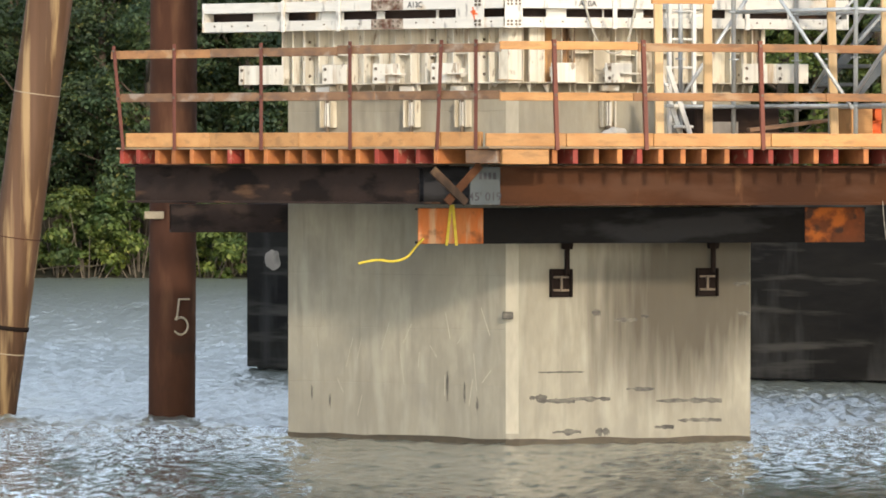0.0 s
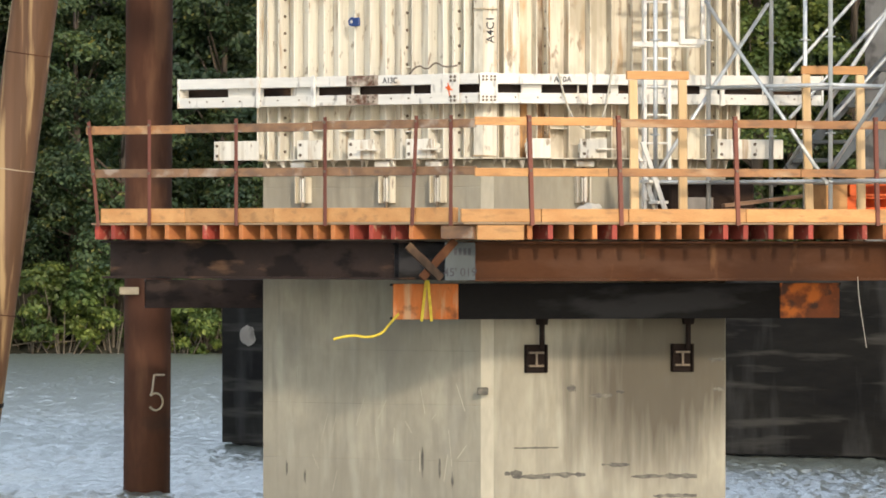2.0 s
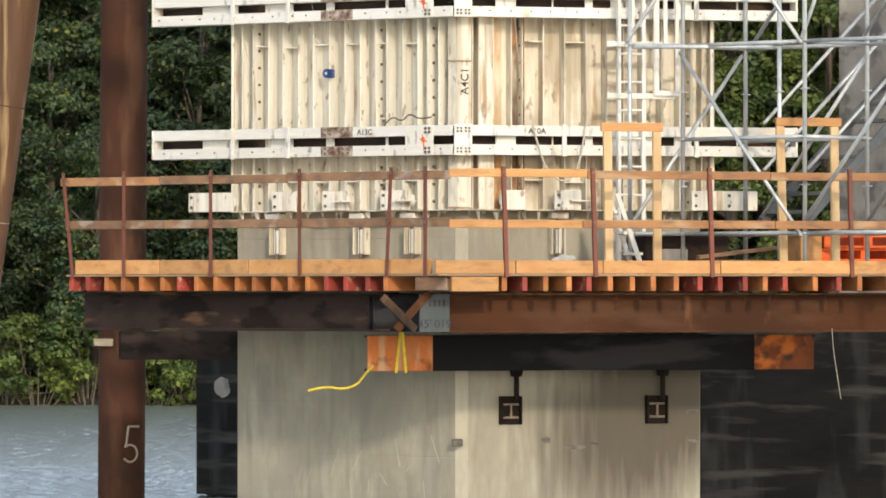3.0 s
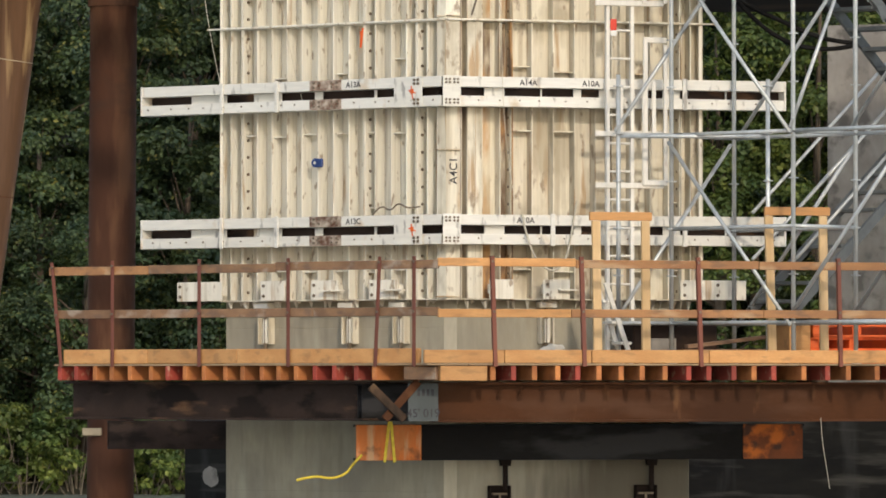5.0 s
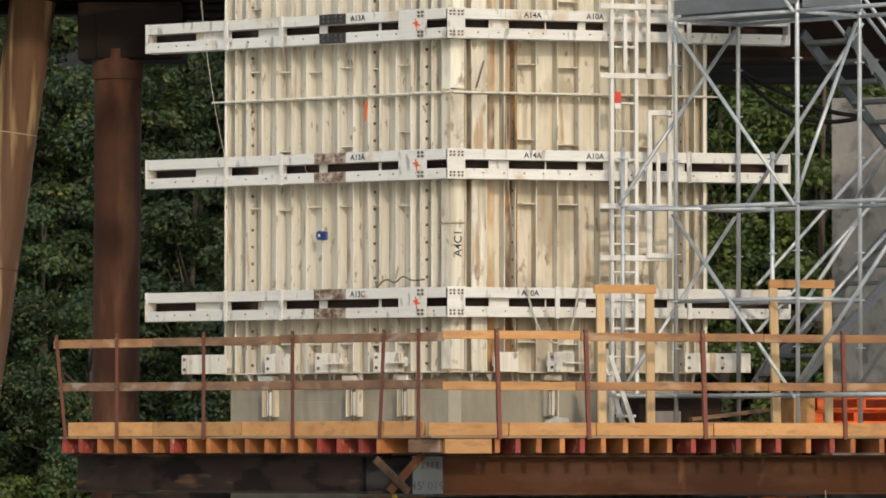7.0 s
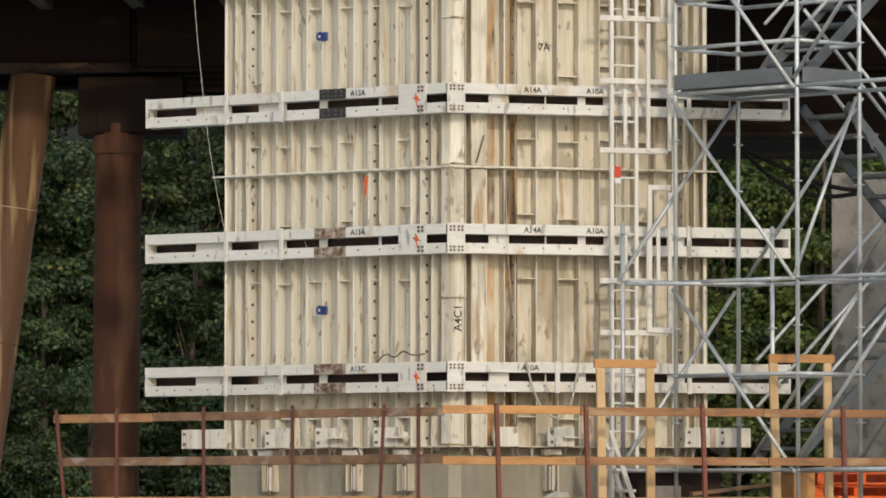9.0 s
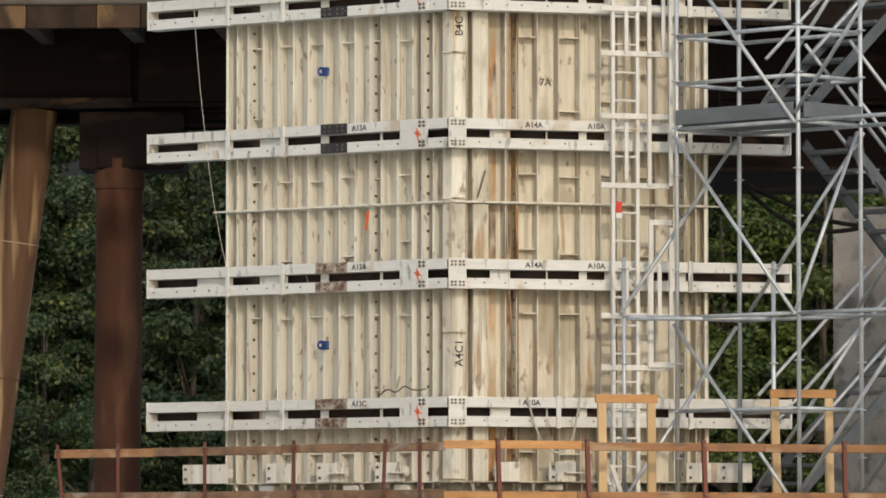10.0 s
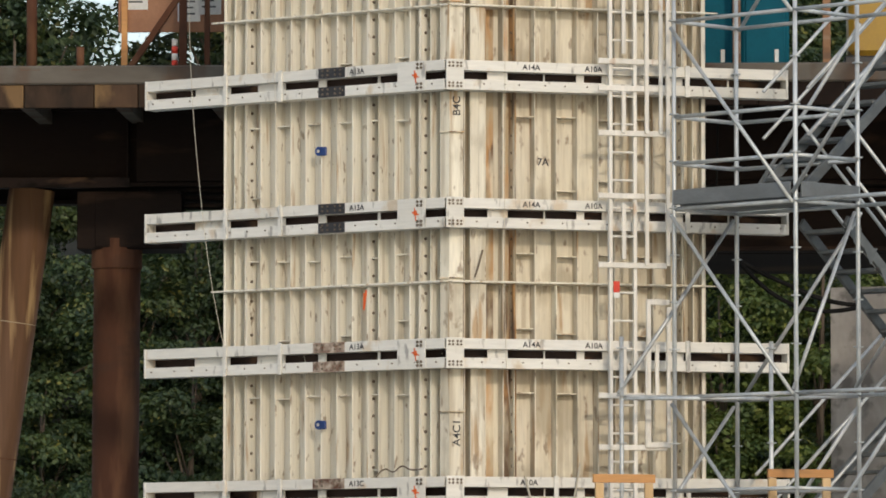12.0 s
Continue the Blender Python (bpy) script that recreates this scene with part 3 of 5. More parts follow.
# ---- old pier behind, its shade put into the near-black colour ----
old = thing("old_pier", Matrix(), "old weathered concrete bridge pier with pale streaks, shade put into its colour", "pier")
part("wall", prism([(-2.84, 81.9), (8.2, 75.3), (10.5, 77.5), (9, 81), (-1.5, 86)], 0.05, 2.62), old_concrete_shaded, old)
# black footing draws the shaded gap under the wall
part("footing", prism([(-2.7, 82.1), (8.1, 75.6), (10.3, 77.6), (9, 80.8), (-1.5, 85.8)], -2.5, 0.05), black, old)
part("column", prism([(6.14, 77.6), (9.0, 76.4), (9.9, 79.5), (7.0, 80.4)], 2.62, 7.87), grey_concrete, old, "grey concrete column above the wide old pier")
splash = bmesh.new()
bmesh.ops.create_icosphere(splash, subdivisions=3, radius=0.17)
for v in splash.verts:
    v.co *= 0.8 + 0.35 * noise.noise(v.co * 8)
    v.co.y *= 0.04
splash.transform(pose(-2.45, 81.66, 1.60, 0, 0, -31))
part("splash_stain", splash, grey_concrete, old, "pale splash stain")

# ---- the concrete pier ----
pl = [on(LEFT, -3.03, 0), on(LEFT, -0.074, 0), on(RIGHT, 0.082, 0), on(RIGHT, 2.70, 0)]
ring = [Vector((p.x, p.y)) for p in (pl[0], pl[1], pl[2], pl[3], pl[3] + Vector((-0.05, 2.2, 0)), Vector((CX, CY, 0)) + AXIS * 5.0, pl[0] + AXIS * 2.2)]
mid = sum(ring, Vector((0, 0))) / len(ring)
pier = thing("bridge_pier", pose(CX, CY, 0), "tall faceted concrete bridge pier standing in the river", "pier")


def shrunk(by):
    return [p - Vector((CX, CY)) + (mid - p).normalized() * by for p in ring]


to_pier = pose(-CX, -CY, 0)
bm = bmesh.new()
levels = [-3.0, 0.62, 1.22, 1.80, 2.62, 3.55, 11.6]
loops = []
for i, z in enumerate(levels):
    if 0 < i < len(levels) - 1:
        rows = ((z - 0.005, 0.0), (z - 0.002, 0.004), (z + 0.002, 0.004), (z + 0.005, 0.0))
    else:
        rows = ((z, 0.0),)
    loops += [[bm.verts.new((*p, zz)) for p in shrunk(by)] for zz, by in rows]
for a0, b0 in zip(loops, loops[1:]):
    for i in range(len(ring)):
        bm.faces.new((a0[i], a0[(i + 1) % len(ring)], b0[(i + 1) % len(ring)], b0[i]))
bm.faces.new(loops[-1])
part("shaft", bm, concrete, pier)

# the dark area here is stain and shade put into the colour
part("stained_face", box((0.10, -0.0035, 0.05), (2.695, -0.0005, 3.6), 0.0, to_pier @ RIGHT), shade_stained_concrete, pier, "concrete face with streaky stain and broad shade painted in")
strip_a, strip_b = pl[1] - Vector((CX, CY, 0)), pl[2] - Vector((CX, CY, 0))
out = Vector((-0.17, -0.985, 0)) * 0.003
part("corner_strip", prism([(strip_a + out).to_2d(), (strip_b + out).to_2d(), strip_b.to_2d(), strip_a.to_2d()], 0.12, 3.80), concrete_strip, pier, "pale bare concrete strip along the corner")
# wet band at the waterline
wet = [p - Vector((CX, CY)) + (p - mid).normalized() * 0.006 for p in ring]
bm = bmesh.new()
segs = []
wob = random.Random(2)
for i in range(len(ring)):
    p, q = wet[i], wet[(i + 1) % len(ring)]
    for k in range(14):
        segs.append(p.lerp(q, k / 14))
low = [bm.verts.new((*p, -0.5)) for p in segs]
high = [bm.verts.new((*p, 0.055 + 0.03 * noise.noise((p.x * 2.2, p.y * 2.2, 3)) + 0.01 * wob.random())) for p in segs]
for i in range(len(segs)):
    j = (i + 1) % len(segs)
    bm.faces.new((low[i], low[j], high[j], high[i]))
part("waterline_band", bm, wet_mud, pier, "wet brown mud band at the waterline")


def scuff_mark(m, x, z, w, h, seed):
    """A ragged dark scrape, a few millimetres thick, on a face."""
    r = random.Random(seed)
    bm = bmesh.new()
    n = 12
    tops = [(x - w / 2 + w * k / n, z + h * (0.15 + 0.35 * r.random()) * math.sin(math.pi * (0.06 + 0.88 * k / n)) ** 0.6 + 0.1 * h * k / n) for k in range(n + 1)]
    lows = [(p[0], 2 * z - p[1] + 0.15 * h * r.uniform(-1, 1)) for p in tops]
    rim = tops + lows[::-1]
    f = bm.faces.new([bm.verts.new((p[0], -0.004, p[1])) for p in rim])
    got = bmesh.ops.extrude_face_region(bm, geom=[f])
    for v in got["geom"]:
        if isinstance(v, bmesh.types.BMVert):
            v.co.y += 0.003
    bm.transform(pose(-CX, -CY, 0) @ m)
    part("scrape_mark", bm, scuff, pier)


for n, (x, z, w, h) in enumerate(((0.50, 0.46, 0.42, 0.07), (0.86, 0.48, 0.5, 0.06), (1.45, 0.58, 0.32, 0.05), (2.0, 0.45, 0.75, 0.07), (0.62, 0.13, 0.32, 0.07), (1.02, 0.13, 0.16, 0.09),
                                 (1.72, 0.17, 0.22, 0.06), (2.12, 0.24, 0.5, 0.07), (0.55, 0.77, 0.52, 0.025), (0.95, 1.40, 0.10, 0.10), (1.28, 1.32, 0.26, 0.06), (1.5, 1.36, 0.1, 0.04), (0.3, 0.5, 0.2, 0.08), (2.6, 1.7, 0.2, 0.06), (2.62, 1.38, 0.14, 0.05))):
    scuff_mark(RIGHT, x, z, w, h, n)
for n, (x, z, w, h) in enumerate(((-0.85, 0.62, 0.03, 0.30), (-0.62, 0.55, 0.025, 0.24), (-0.45, 0.42, 0.03, 0.18), (-2.7, 0.5, 0.02, 0.18), (-2.45, 0.42, 0.025, 0.16))):
    scuff_mark(LEFT, x, z, w, h, 40 + n)
sr = random.Random(17)
for k in range(18):
    x, z = sr.uniform(-2.75, -0.25), sr.uniform(0.25, 1.25)
    dx, dz = sr.uniform(-0.12, 0.12), sr.uniform(0.12, 0.42)
    bm = bar((x, -0.0015, z), (x + dx, -0.0015, z + dz), 0.003, sr.uniform(0.004, 0.009))
    bm.transform(to_pier @ LEFT)
    part("scratch_mark", bm, concrete_strip, pier)
part("corner_scar", box((-0.10, -0.07, 1.34), (0.02, -0.045, 1.42), 0.01), scuff, pier, "dark square scar on the corner")

# ---- clamps hanging on the pier ----
for x in (0.54, 2.19):
    clamp = thing("hanger_clamp", RIGHT @ pose(x, 0, 1.72), "rust-brown steel hanger clamp with rod on the concrete", "clamp", "hanger clamps")
    bm = box((-0.12, -0.03, -0.15), (0.12, -0.004, 0.15), 0.006)
    add_box(bm, (-0.12, -0.09, -0.15), (-0.10, -0.03, 0.15), 0.004)
    add_box(bm, (0.10, -0.09, -0.15), (0.12, -0.03, 0.15), 0.004)
    part("bracket", bm, girder_rust_shaded, clamp)
    bm = box((-0.085, -0.07, 0.05), (0.085, -0.03, 0.075), 0.004)
    add_box(bm, (-0.085, -0.07, -0.09), (0.085, -0.03, -0.065), 0.004)
    add_box(bm, (-0.012, -0.075, -0.09), (0.012, -0.05, 0.075), 0.004)
    part("lug", bm, bolt_steel, clamp)
    part("rod", tube((0.05, -0.10, 0.1), (0.05, -0.10, 0.48), 0.028), girder_rust_shaded, clamp)
    part("nut", tube((0.05, -0.10, 0.36), (0.05, -0.10, 0.46), 0.06, 0.075, 6), girder_rust_shaded, clamp)

# ---- beams under the work deck ----
RAIL_L, RAIL_R = -2.2, -2.5
low_beam = thing("lower_beam", RIGHT @ pose(0, -0.45, 2.15), "black steel support beam with orange rusted ends", "beam", "deck beams")
part("beam", h_beam(-1.16, 3.80, 0, 0, 0.375, 0.30), black_beam, low_beam)
part("end_web", box((-1.215, -0.155, 0.001), (-0.50, -0.13, 0.374), 0.006), orange_rust, low_beam, "orange rusted end")
part("end_web", box((3.10, -0.155, 0.001), (3.78, -0.13, 0.374), 0.006), orange_dark, low_beam, "orange rusted end")
part("web_plate", box((-0.498, -0.150, 0.02), (3.098, -0.138, 0.355), 0.004), black_beam, low_beam)
back_beam = thing("lower_beam", pose(-1.95, 63.9, 2.215, 0, 0, 4), "dark brown steel beam behind the pier", "beam", "deck beams")
part("beam", h_beam(-1.14, 1.9, 0, 0, 0.32, 0.30), dark_beam, back_beam)
part("web_plate", box((-1.13, -0.15, 0.02), (1.9, -0.135, 0.30), 0.004), dark_beam, back_beam)
beam_l = thing("deck_beam", LEFT @ pose(0, RAIL_L + 0.45, 2.572), "dark brown steel deck beam with black stains", "beam", "deck beams")
part("beam", h_beam(-3.73, 0.38, 0, 0, 0.405, 0.30), dark_beam, beam_l)
beam_r = thing("deck_beam", RIGHT @ pose(0, RAIL_R + 0.55, 2.560), "rust-brown steel deck beam along the platform edge", "beam", "deck beams")
part("beam", h_beam(-0.79, 7.5, 0, 0, 0.41, 0.30), rust_beam, beam_r)
part("end_plate", box((-1.115, -0.16, 0.01), (-0.793, -0.14, 0.40), 0.003), plate_grey_shaded, beam_r, "blue-grey end plate with black markings")
lettering("45' 019", 0.12, pose(-0.955, -0.1625, 0.09), beam_r)
add = bmesh.new()
for k in range(4):
    add_box(add, (-1.02 + 0.05 * k, -0.164, 0.27), (-0.99 + 0.05 * k, -0.1605, 0.34))
part("marking", add, ink, beam_r)
# second, inner beams that carry the joists
for m, x0, x1, y in ((LEFT, -3.7, 0.2, -0.75), (RIGHT, -0.3, 7.5, -0.85)):
    inner = thing("deck_beam", m @ pose(0, y, 2.567), "rust-brown steel beam under the platform joists", "beam", "deck beams")
    part("beam", h_beam(x0, x1, 0, 0, 0.40, 0.28), rust_beam, inner)
# crossed boards and strap in the gap between the two beams
for p, q, mat in (((-1.53, -2.16, 2.93), (-1.17, -2.16, 2.59), fascia), ((-1.37, -2.12, 2.59), (-1.01, -2.12, 2.98), rust_beam)):
    lone("brace_board", bar(p, q, 0.03, 0.085, 0.004), mat, RIGHT, "short brace board crossing the gap between beams", "board", "crossed brace boards")
# added beam, black to draw the dark shade seen through the gap
xb = thing("cross_beam", RIGHT @ pose(0, 0, 2.57), "added black beam standing in for the shaded gap between deck beams", "beam", "deck beams")
part("beam", h_beam(-1.38, -0.6, -1.2, 0, 0.39, 0.28), black_beam, xb)
part("web_plate", box((-1.38, -1.35, 0.02), (-0.6, -1.338, 0.37), 0.003), black_beam, xb)
strap = thing("ratchet_strap", RIGHT @ pose(-0.85, -0.62, 0), "yellow ratchet strap round the orange beam end with loose tail", "strap")
for xa in (-0.028, 0.022):
    part("band", bar((xa * 2.2, -0.003, 2.13), (xa * 0.4, -0.003, 2.56), 0.006, 0.03, 0.001), tape, strap)
wire([(-0.32, -0.03, 2.21), (-0.44, -0.04, 2.09), (-0.49, -0.03, 2.01), (-0.66, -0.04, 1.96), (-0.84, -0.03, 2.00), (-1.03, -0.04, 1.95)], 0.014, "tail", tape, None, "", "", strap)

# ---- work platform: joists, plywood, rails ----
deck = thing("work_deck", pose(CX, CY, 0), "timber work platform on joists round the pier", "platform")
to_deck = pose(-CX, -CY, 0)
corner = Vector((-0.13, -2.65))


def deck_sheet(m, x0, x1, y0, y1):
    bm = box((x0, y0, 3.142), (x1, y1, 3.162), 0.003)
    bm.transform(to_deck @ m)
    part("plywood_sheet", bm, ply, deck)


x = -3.60
while x < 1.3:
    deck_sheet(LEFT, x, min(x + 1.2, 1.42) - 0.006, RAIL_L - 0.03, -0.02)
    x += 1.2
x = -0.6
while x < 7.3:
    deck_sheet(RIGHT, x, x + 1.2 - 0.006, RAIL_R - 0.03, -0.02 if x < 2.4 else 2.6)
    x += 1.2
deck_sheet(RIGHT, -1.05, -0.606, RAIL_R - 0.03, -1.5)

jr = random.Random(9)


def joist_mesh(material):
    return mesh_of(box((-0.028, 0, 0), (0.028, 1.75, 0.150), 0.005), "joist", material)


wood_joist, red_joist = joist_mesh(joist_wood), joist_mesh(joist_red)


def joist(m, x, y, red_end):
    ob = new("joist", red_joist if red_end else wood_joist)
    ob.parent = deck
    ob.matrix_basis = to_deck @ m @ pose(x, y, 2.990)


x = -3.54
while x < 0.75:
    joist(LEFT, x, RAIL_L - 0.01 + jr.uniform(-0.02, 0.02), jr.random() < (0.75 if x < -2.9 or -0.4 < x < 0.8 else 0.25))
    x += jr.choice((0.235, 0.25, 0.26))
part("end_block", box((1.05, RAIL_L - 0.02, 2.995), (1.45, RAIL_L + 0.4, 3.13), 0.005, to_deck @ LEFT), old_wood, deck, "weathered grey block under the corner")
part("end_block", box((-0.90, RAIL_R - 0.02, 2.985), (-0.40, RAIL_R + 0.1, 3.135), 0.005, to_deck @ RIGHT), new_wood, deck, "new lumber block at the corner")
x = -0.33
while x < 7.4:
    joist(RIGHT, x, RAIL_R - 0.01 + jr.uniform(-0.02, 0.02), jr.random() < (0.15 if x < 1.6 else 0.55))
    x += jr.choice((0.22, 0.25, 0.27, 0.33))

rail = thing("guard_rail", pose(CX, CY, 0), "timber guard rail on red-brown steel posts round the platform", "railing")


def rail_board(m, x0, x1, y, z0, z1, mat, thick=0.038, sag=0.0):
    bm = box((x0, y - thick, z0), (x1, y, z1), 0.005)
    bm.transform(to_deck @ m @ pose(0, 0, sag))
    part("board", bm, mat, rail)


for x0, x1, mat, z in ((-3.67, -2.30, mid_wood, -0.05), (-2.30, -0.6, old_wood, -0.045), (-0.6, 1.50, old_wood, -0.03)):
    rail_board(LEFT, x0, x1 - 0.004, RAIL_L, 4.155, 4.245, mat, sag=z)
for x0, x1, mat in ((-3.60, -2.25, old_wood), (-2.25, -0.1, old_wood), (-0.1, 1.50, old_wood)):
    rail_board(LEFT, x0, x1 - 0.004, RAIL_L, 3.645, 3.735, mat)
for x0, x1, mat in ((-3.46, -2.3, new_wood), (-2.3, -1.1, new_wood), (-1.1, 0.75, new_wood), (0.75, 1.27, new_wood)):
    rail_board(LEFT, x0, x1 - 0.006, RAIL_L, 3.165, 3.315, mat, 0.042)
for x0, x1, mat, z in ((-0.93, 0.55, new_wood, 0.0), (0.55, 2.55, mid_wood, -0.015), (2.55, 7.4, mid_wood, -0.02)):
    rail_board(RIGHT, x0, x1 - 0.004, RAIL_R - 0.002, 4.150, 4.235, mat, sag=z)
for x0, x1, mat in ((-0.93, 0.5, new_wood), (0.5, 2.6, mid_wood), (2.6, 7.4, mid_wood)):
    rail_board(RIGHT, x0, x1 - 0.004, RAIL_R - 0.002, 3.630, 3.715, mat)
for x0, x1 in ((-1.08, -0.22), (-0.22, 0.72), (0.72, 2.0), (2.0, 4.6), (4.6, 7.4)):
    rail_board(RIGHT, x0, x1 - 0.008, RAIL_R - 0.002, 3.165, 3.300, new_wood, 0.042)


def post(m, x, y, lean=0.0, top=4.255):
    bm = box((-0.022, -0.062, 3.13), (0.022, -0.056, top), 0.001)
    add_box(bm, (-0.022, -0.062, 3.13), (-0.016, -0.020, top), 0.001)
    bm.transform(to_deck @ m @ pose(x, y, 3.0, 0, lean, 0) @ pose(0, 0, -3.0))
    p = part("post", bm, post_steel, rail)
    for z in (3.69, 4.2):
        bm = tube((0, -0.075, z), (0, -0.062, z), 0.014, None, 6)
        bm.transform(to_deck @ m @ pose(x, y, 3.0, 0, lean, 0) @ pose(0, 0, -3.0))
        part("bolt", bm, bolt_steel, p)


for x, lean in ((-3.46, -6.9), (-2.77, 0), (-1.59, 0), (-0.41, 0), (0.71, 3.0), (1.21, 0.2)):
    post(LEFT, x, RAIL_L - 0.002, lean)
for x, lean in ((-0.32, -1.8), (0.64, -1.8), (1.91, -1.8), (3.45, -1.4), (4.9, 0), (6.3, 0)):
    post(RIGHT, x, RAIL_R - 0.004, lean)

# ---- steel formwork on the pier ----
SKIN, RIB = -0.03, -0.205
WALERS = (4.585, 6.045, 7.535, 9.0, 10.47)
FLANGES = (3.84, 6.815, 9.765, 12.0)


formwork = thing("pier_formwork", pose(CX, CY, 0), "tall cream painted steel formwork with vertical ribs round the pier", "formwork")


# rib plates along each face; the joints between panels are bolted
RIBS_L = (-2.81, -2.45, -2.245, -2.037, -1.833, -1.617, -1.405, -1.196, -0.841, -0.627, -0.424, -0.147)
RIBS_R = (0.135, 0.30, 0.50, 0.86, 1.10, 1.34, 1.57, 1.76, 1.98, 2.19, 2.40, 2.65)
STAINED = ((0.315, 0.44), (0.50, 0.612))


def form_panel(m, x0, x1, z0, z1, ribs, side, seed):
    """A steel form panel: skin plate, deep rib plates, edge flanges, ledges in every other bay and bolts along its joints."""
    w, h = x1 - x0, z1 - z0
    r = random.Random(seed)
    paint = cream if side < 0 else worn_cream
    root = part("form_panel", box((0.001, SKIN, 0), (w - 0.001, SKIN + 0.012, h)), paint, formwork)
    root.matrix_basis = to_deck @ m @ pose(x0, 0, z0)
    for xx in (0.002, w - 0.012):
        part("edge_flange", box((xx, RIB, 0), (xx + 0.010, SKIN - 0.001, h), 0.002), cream_rusty if side > 0 and 0.6 < x0 + xx < 0.64 else paint, root)
    for za in (0.001, h - 0.013):
        part("edge_flange", box((0.015, RIB, za), (w - 0.015, SKIN - 0.001, za + 0.012), 0.002), paint, root)
    inside = [x - x0 for x in ribs if x0 + 0.03 < x < x1 - 0.03]
    shared = mesh_of(box((-0.006, RIB + 0.004, 0.016), (0.006, SKIN - 0.001, h - 0.016), 0.002), "rib", paint)
    for xx in inside:
        ob = new("rib", shared)
        ob.parent = root
        ob.matrix_basis = pose(xx, r.uniform(0, 0.005), 0, 0, r.uniform(-0.05, 0.05), 0)
    ledges = [zc - 0.42 - z0 for zc in WALERS if z0 < zc - 0.42 < z1]
    bays = list(zip([0.012] + inside, inside + [w - 0.012]))
    for k, (a0, b0) in enumerate(bays):
        if k % 2 == 0 and b0 - a0 > 0.1 and w > 0.5:
            for zl in ledges:
                zt = zl + r.uniform(-0.02, 0.02)
                part("ledge", box((a0 + 0.008, RIB + 0.035, zt - 0.006), (b0 - 0.008, SKIN - 0.002, zt + 0.006), 0.001), paint, root)
            if r.random() < 0.6:
                zt = r.uniform(2.4, 2.6) - r.choice((0, 1.46))
                part("ledge", box((a0 + 0.008, RIB + 0.06, zt), (b0 - 0.008, SKIN - 0.002, zt + 0.012), 0.001), paint, root)
    if side > 0 and x0 < 0.06:
        part("cover_strip", box((0.082, RIB, 0.016), (w + 0.079, RIB + 0.010, h - 0.016), 0.002), paint, root)
    for a0, b0 in STAINED:
        if side > 0 and x0 < a0 < x1:
            part("skin_strip", box((a0 - x0, SKIN - 0.008, 0.02), (min(b0, x1 - 0.013) - x0, SKIN - 0.003, h - 0.02)), cream_rusty, root, "rust stained skin between ribs")
    bm = bmesh.new()
    zz = 0.10
    while zz < h - 0.05:
        for xx in ([0.012] if x0 > -2.9 and side < 0 else []) + ([w - 0.002] if side > 0 and x1 < 2.7 else []):
            add_tube(bm, (xx, RIB + 0.075, zz), (xx + 0.018 * (-1 if side > 0 else 1), RIB + 0.075, zz), 0.016, None, 6)
        zz += 0.184
    part("bolts", bm, bolt_steel, root, "dark joint bolts", kind="stuff")
    return root


seed = 0
for lift, (z0, z1) in enumerate(zip(FLANGES, FLANGES[1:])):
    for m, side, ribs, cols in ((LEFT, -1, RIBS_L, ((-2.96, -2.645), (-2.645, -0.98), (-0.98, -0.285), (-0.285, 0.0))),
                                (RIGHT, 1, RIBS_R, ((0.055, 0.215), (0.215, 0.63), (0.63, 2.535), (2.535, 2.795)))):
        for x0, x1 in cols:
            seed += 1
            panel = form_panel(m, x0 + 0.002, x1 - 0.002, z0 + 0.002, z1 - 0.002, ribs, side, seed)
            if side > 0 and lift == 1 and x0 == 0.63:
                lettering("7A", 0.11, pose(1.0 - x0, SKIN - 0.003, 8.12 - z0), panel)
    # the folded corner form, one leaf on each face
    half = 0.2045 * math.tan(radians(27)) + 0.005
    for m, a0, b0, words in ((LEFT, -0.008, half - 0.006, False), (RIGHT, 0.006 - half, 0.052, True)):
        leaf_form = part("corner_form", box((a0, RIB, 0.004), (b0, RIB + 0.012, z1 - z0 - 0.004), 0.002), worn_cream, formwork)
        leaf_form.matrix_basis = to_deck @ m @ pose(0, 0, z0)
        for zz in (0.03, 1.585, 2.2):
            part("stiffener", box((a0, RIB - 0.03, zz), (b0, RIB - 0.001, zz + 0.014), 0.002), cream_rusty, leaf_form)
        if words and z1 < 11:
            lettering("A4C1" if z0 < 5 else "B4C", 0.12, Matrix.Translation((-0.02, RIB - 0.003, 1.37 if z0 < 5 else 1.87)) @ pose(0, 0, 0, 0, -90, 0), leaf_form)
    # a plate flange right round the joint, with tabs past the corners
    for m, a0, b0 in ((LEFT, -3.10, 0.09), (RIGHT, -0.09, 2.92)):
        if z0 > 4:
            fl = part("joint_flange", box((a0, RIB - 0.045, -0.008), (b0, RIB - 0.004, 0.008), 0.002), cream, formwork)
            fl.matrix_basis = to_deck @ m @ pose(0, 0, z0)

# back of the form, closing it
bm = bmesh.new()
back = [p for p in (on(RIGHT, 2.78, -0.2), on(RIGHT, 2.76, 0.0) + Vector((-0.08, 2.3, 0)), Vector((CX, CY, 0)) + AXIS * 5.2, on(LEFT, -2.96, 0.0) + AXIS * 2.3, on(LEFT, -2.96, -0.2))]
for p, q in zip(back, back[1:]):
    d = q - p
    mm = Matrix.Translation((p.x, p.y, 0)) @ pose(0, 0, 0, 0, 0, math.degrees(math.atan2(d.y, d.x)))
    add_box(bm, (0, 0, 3.85), (d.length, 0.03, 11.99), 0.0, mm)
bm.transform(to_deck)
part("back_sheet", bm, cream, formwork)


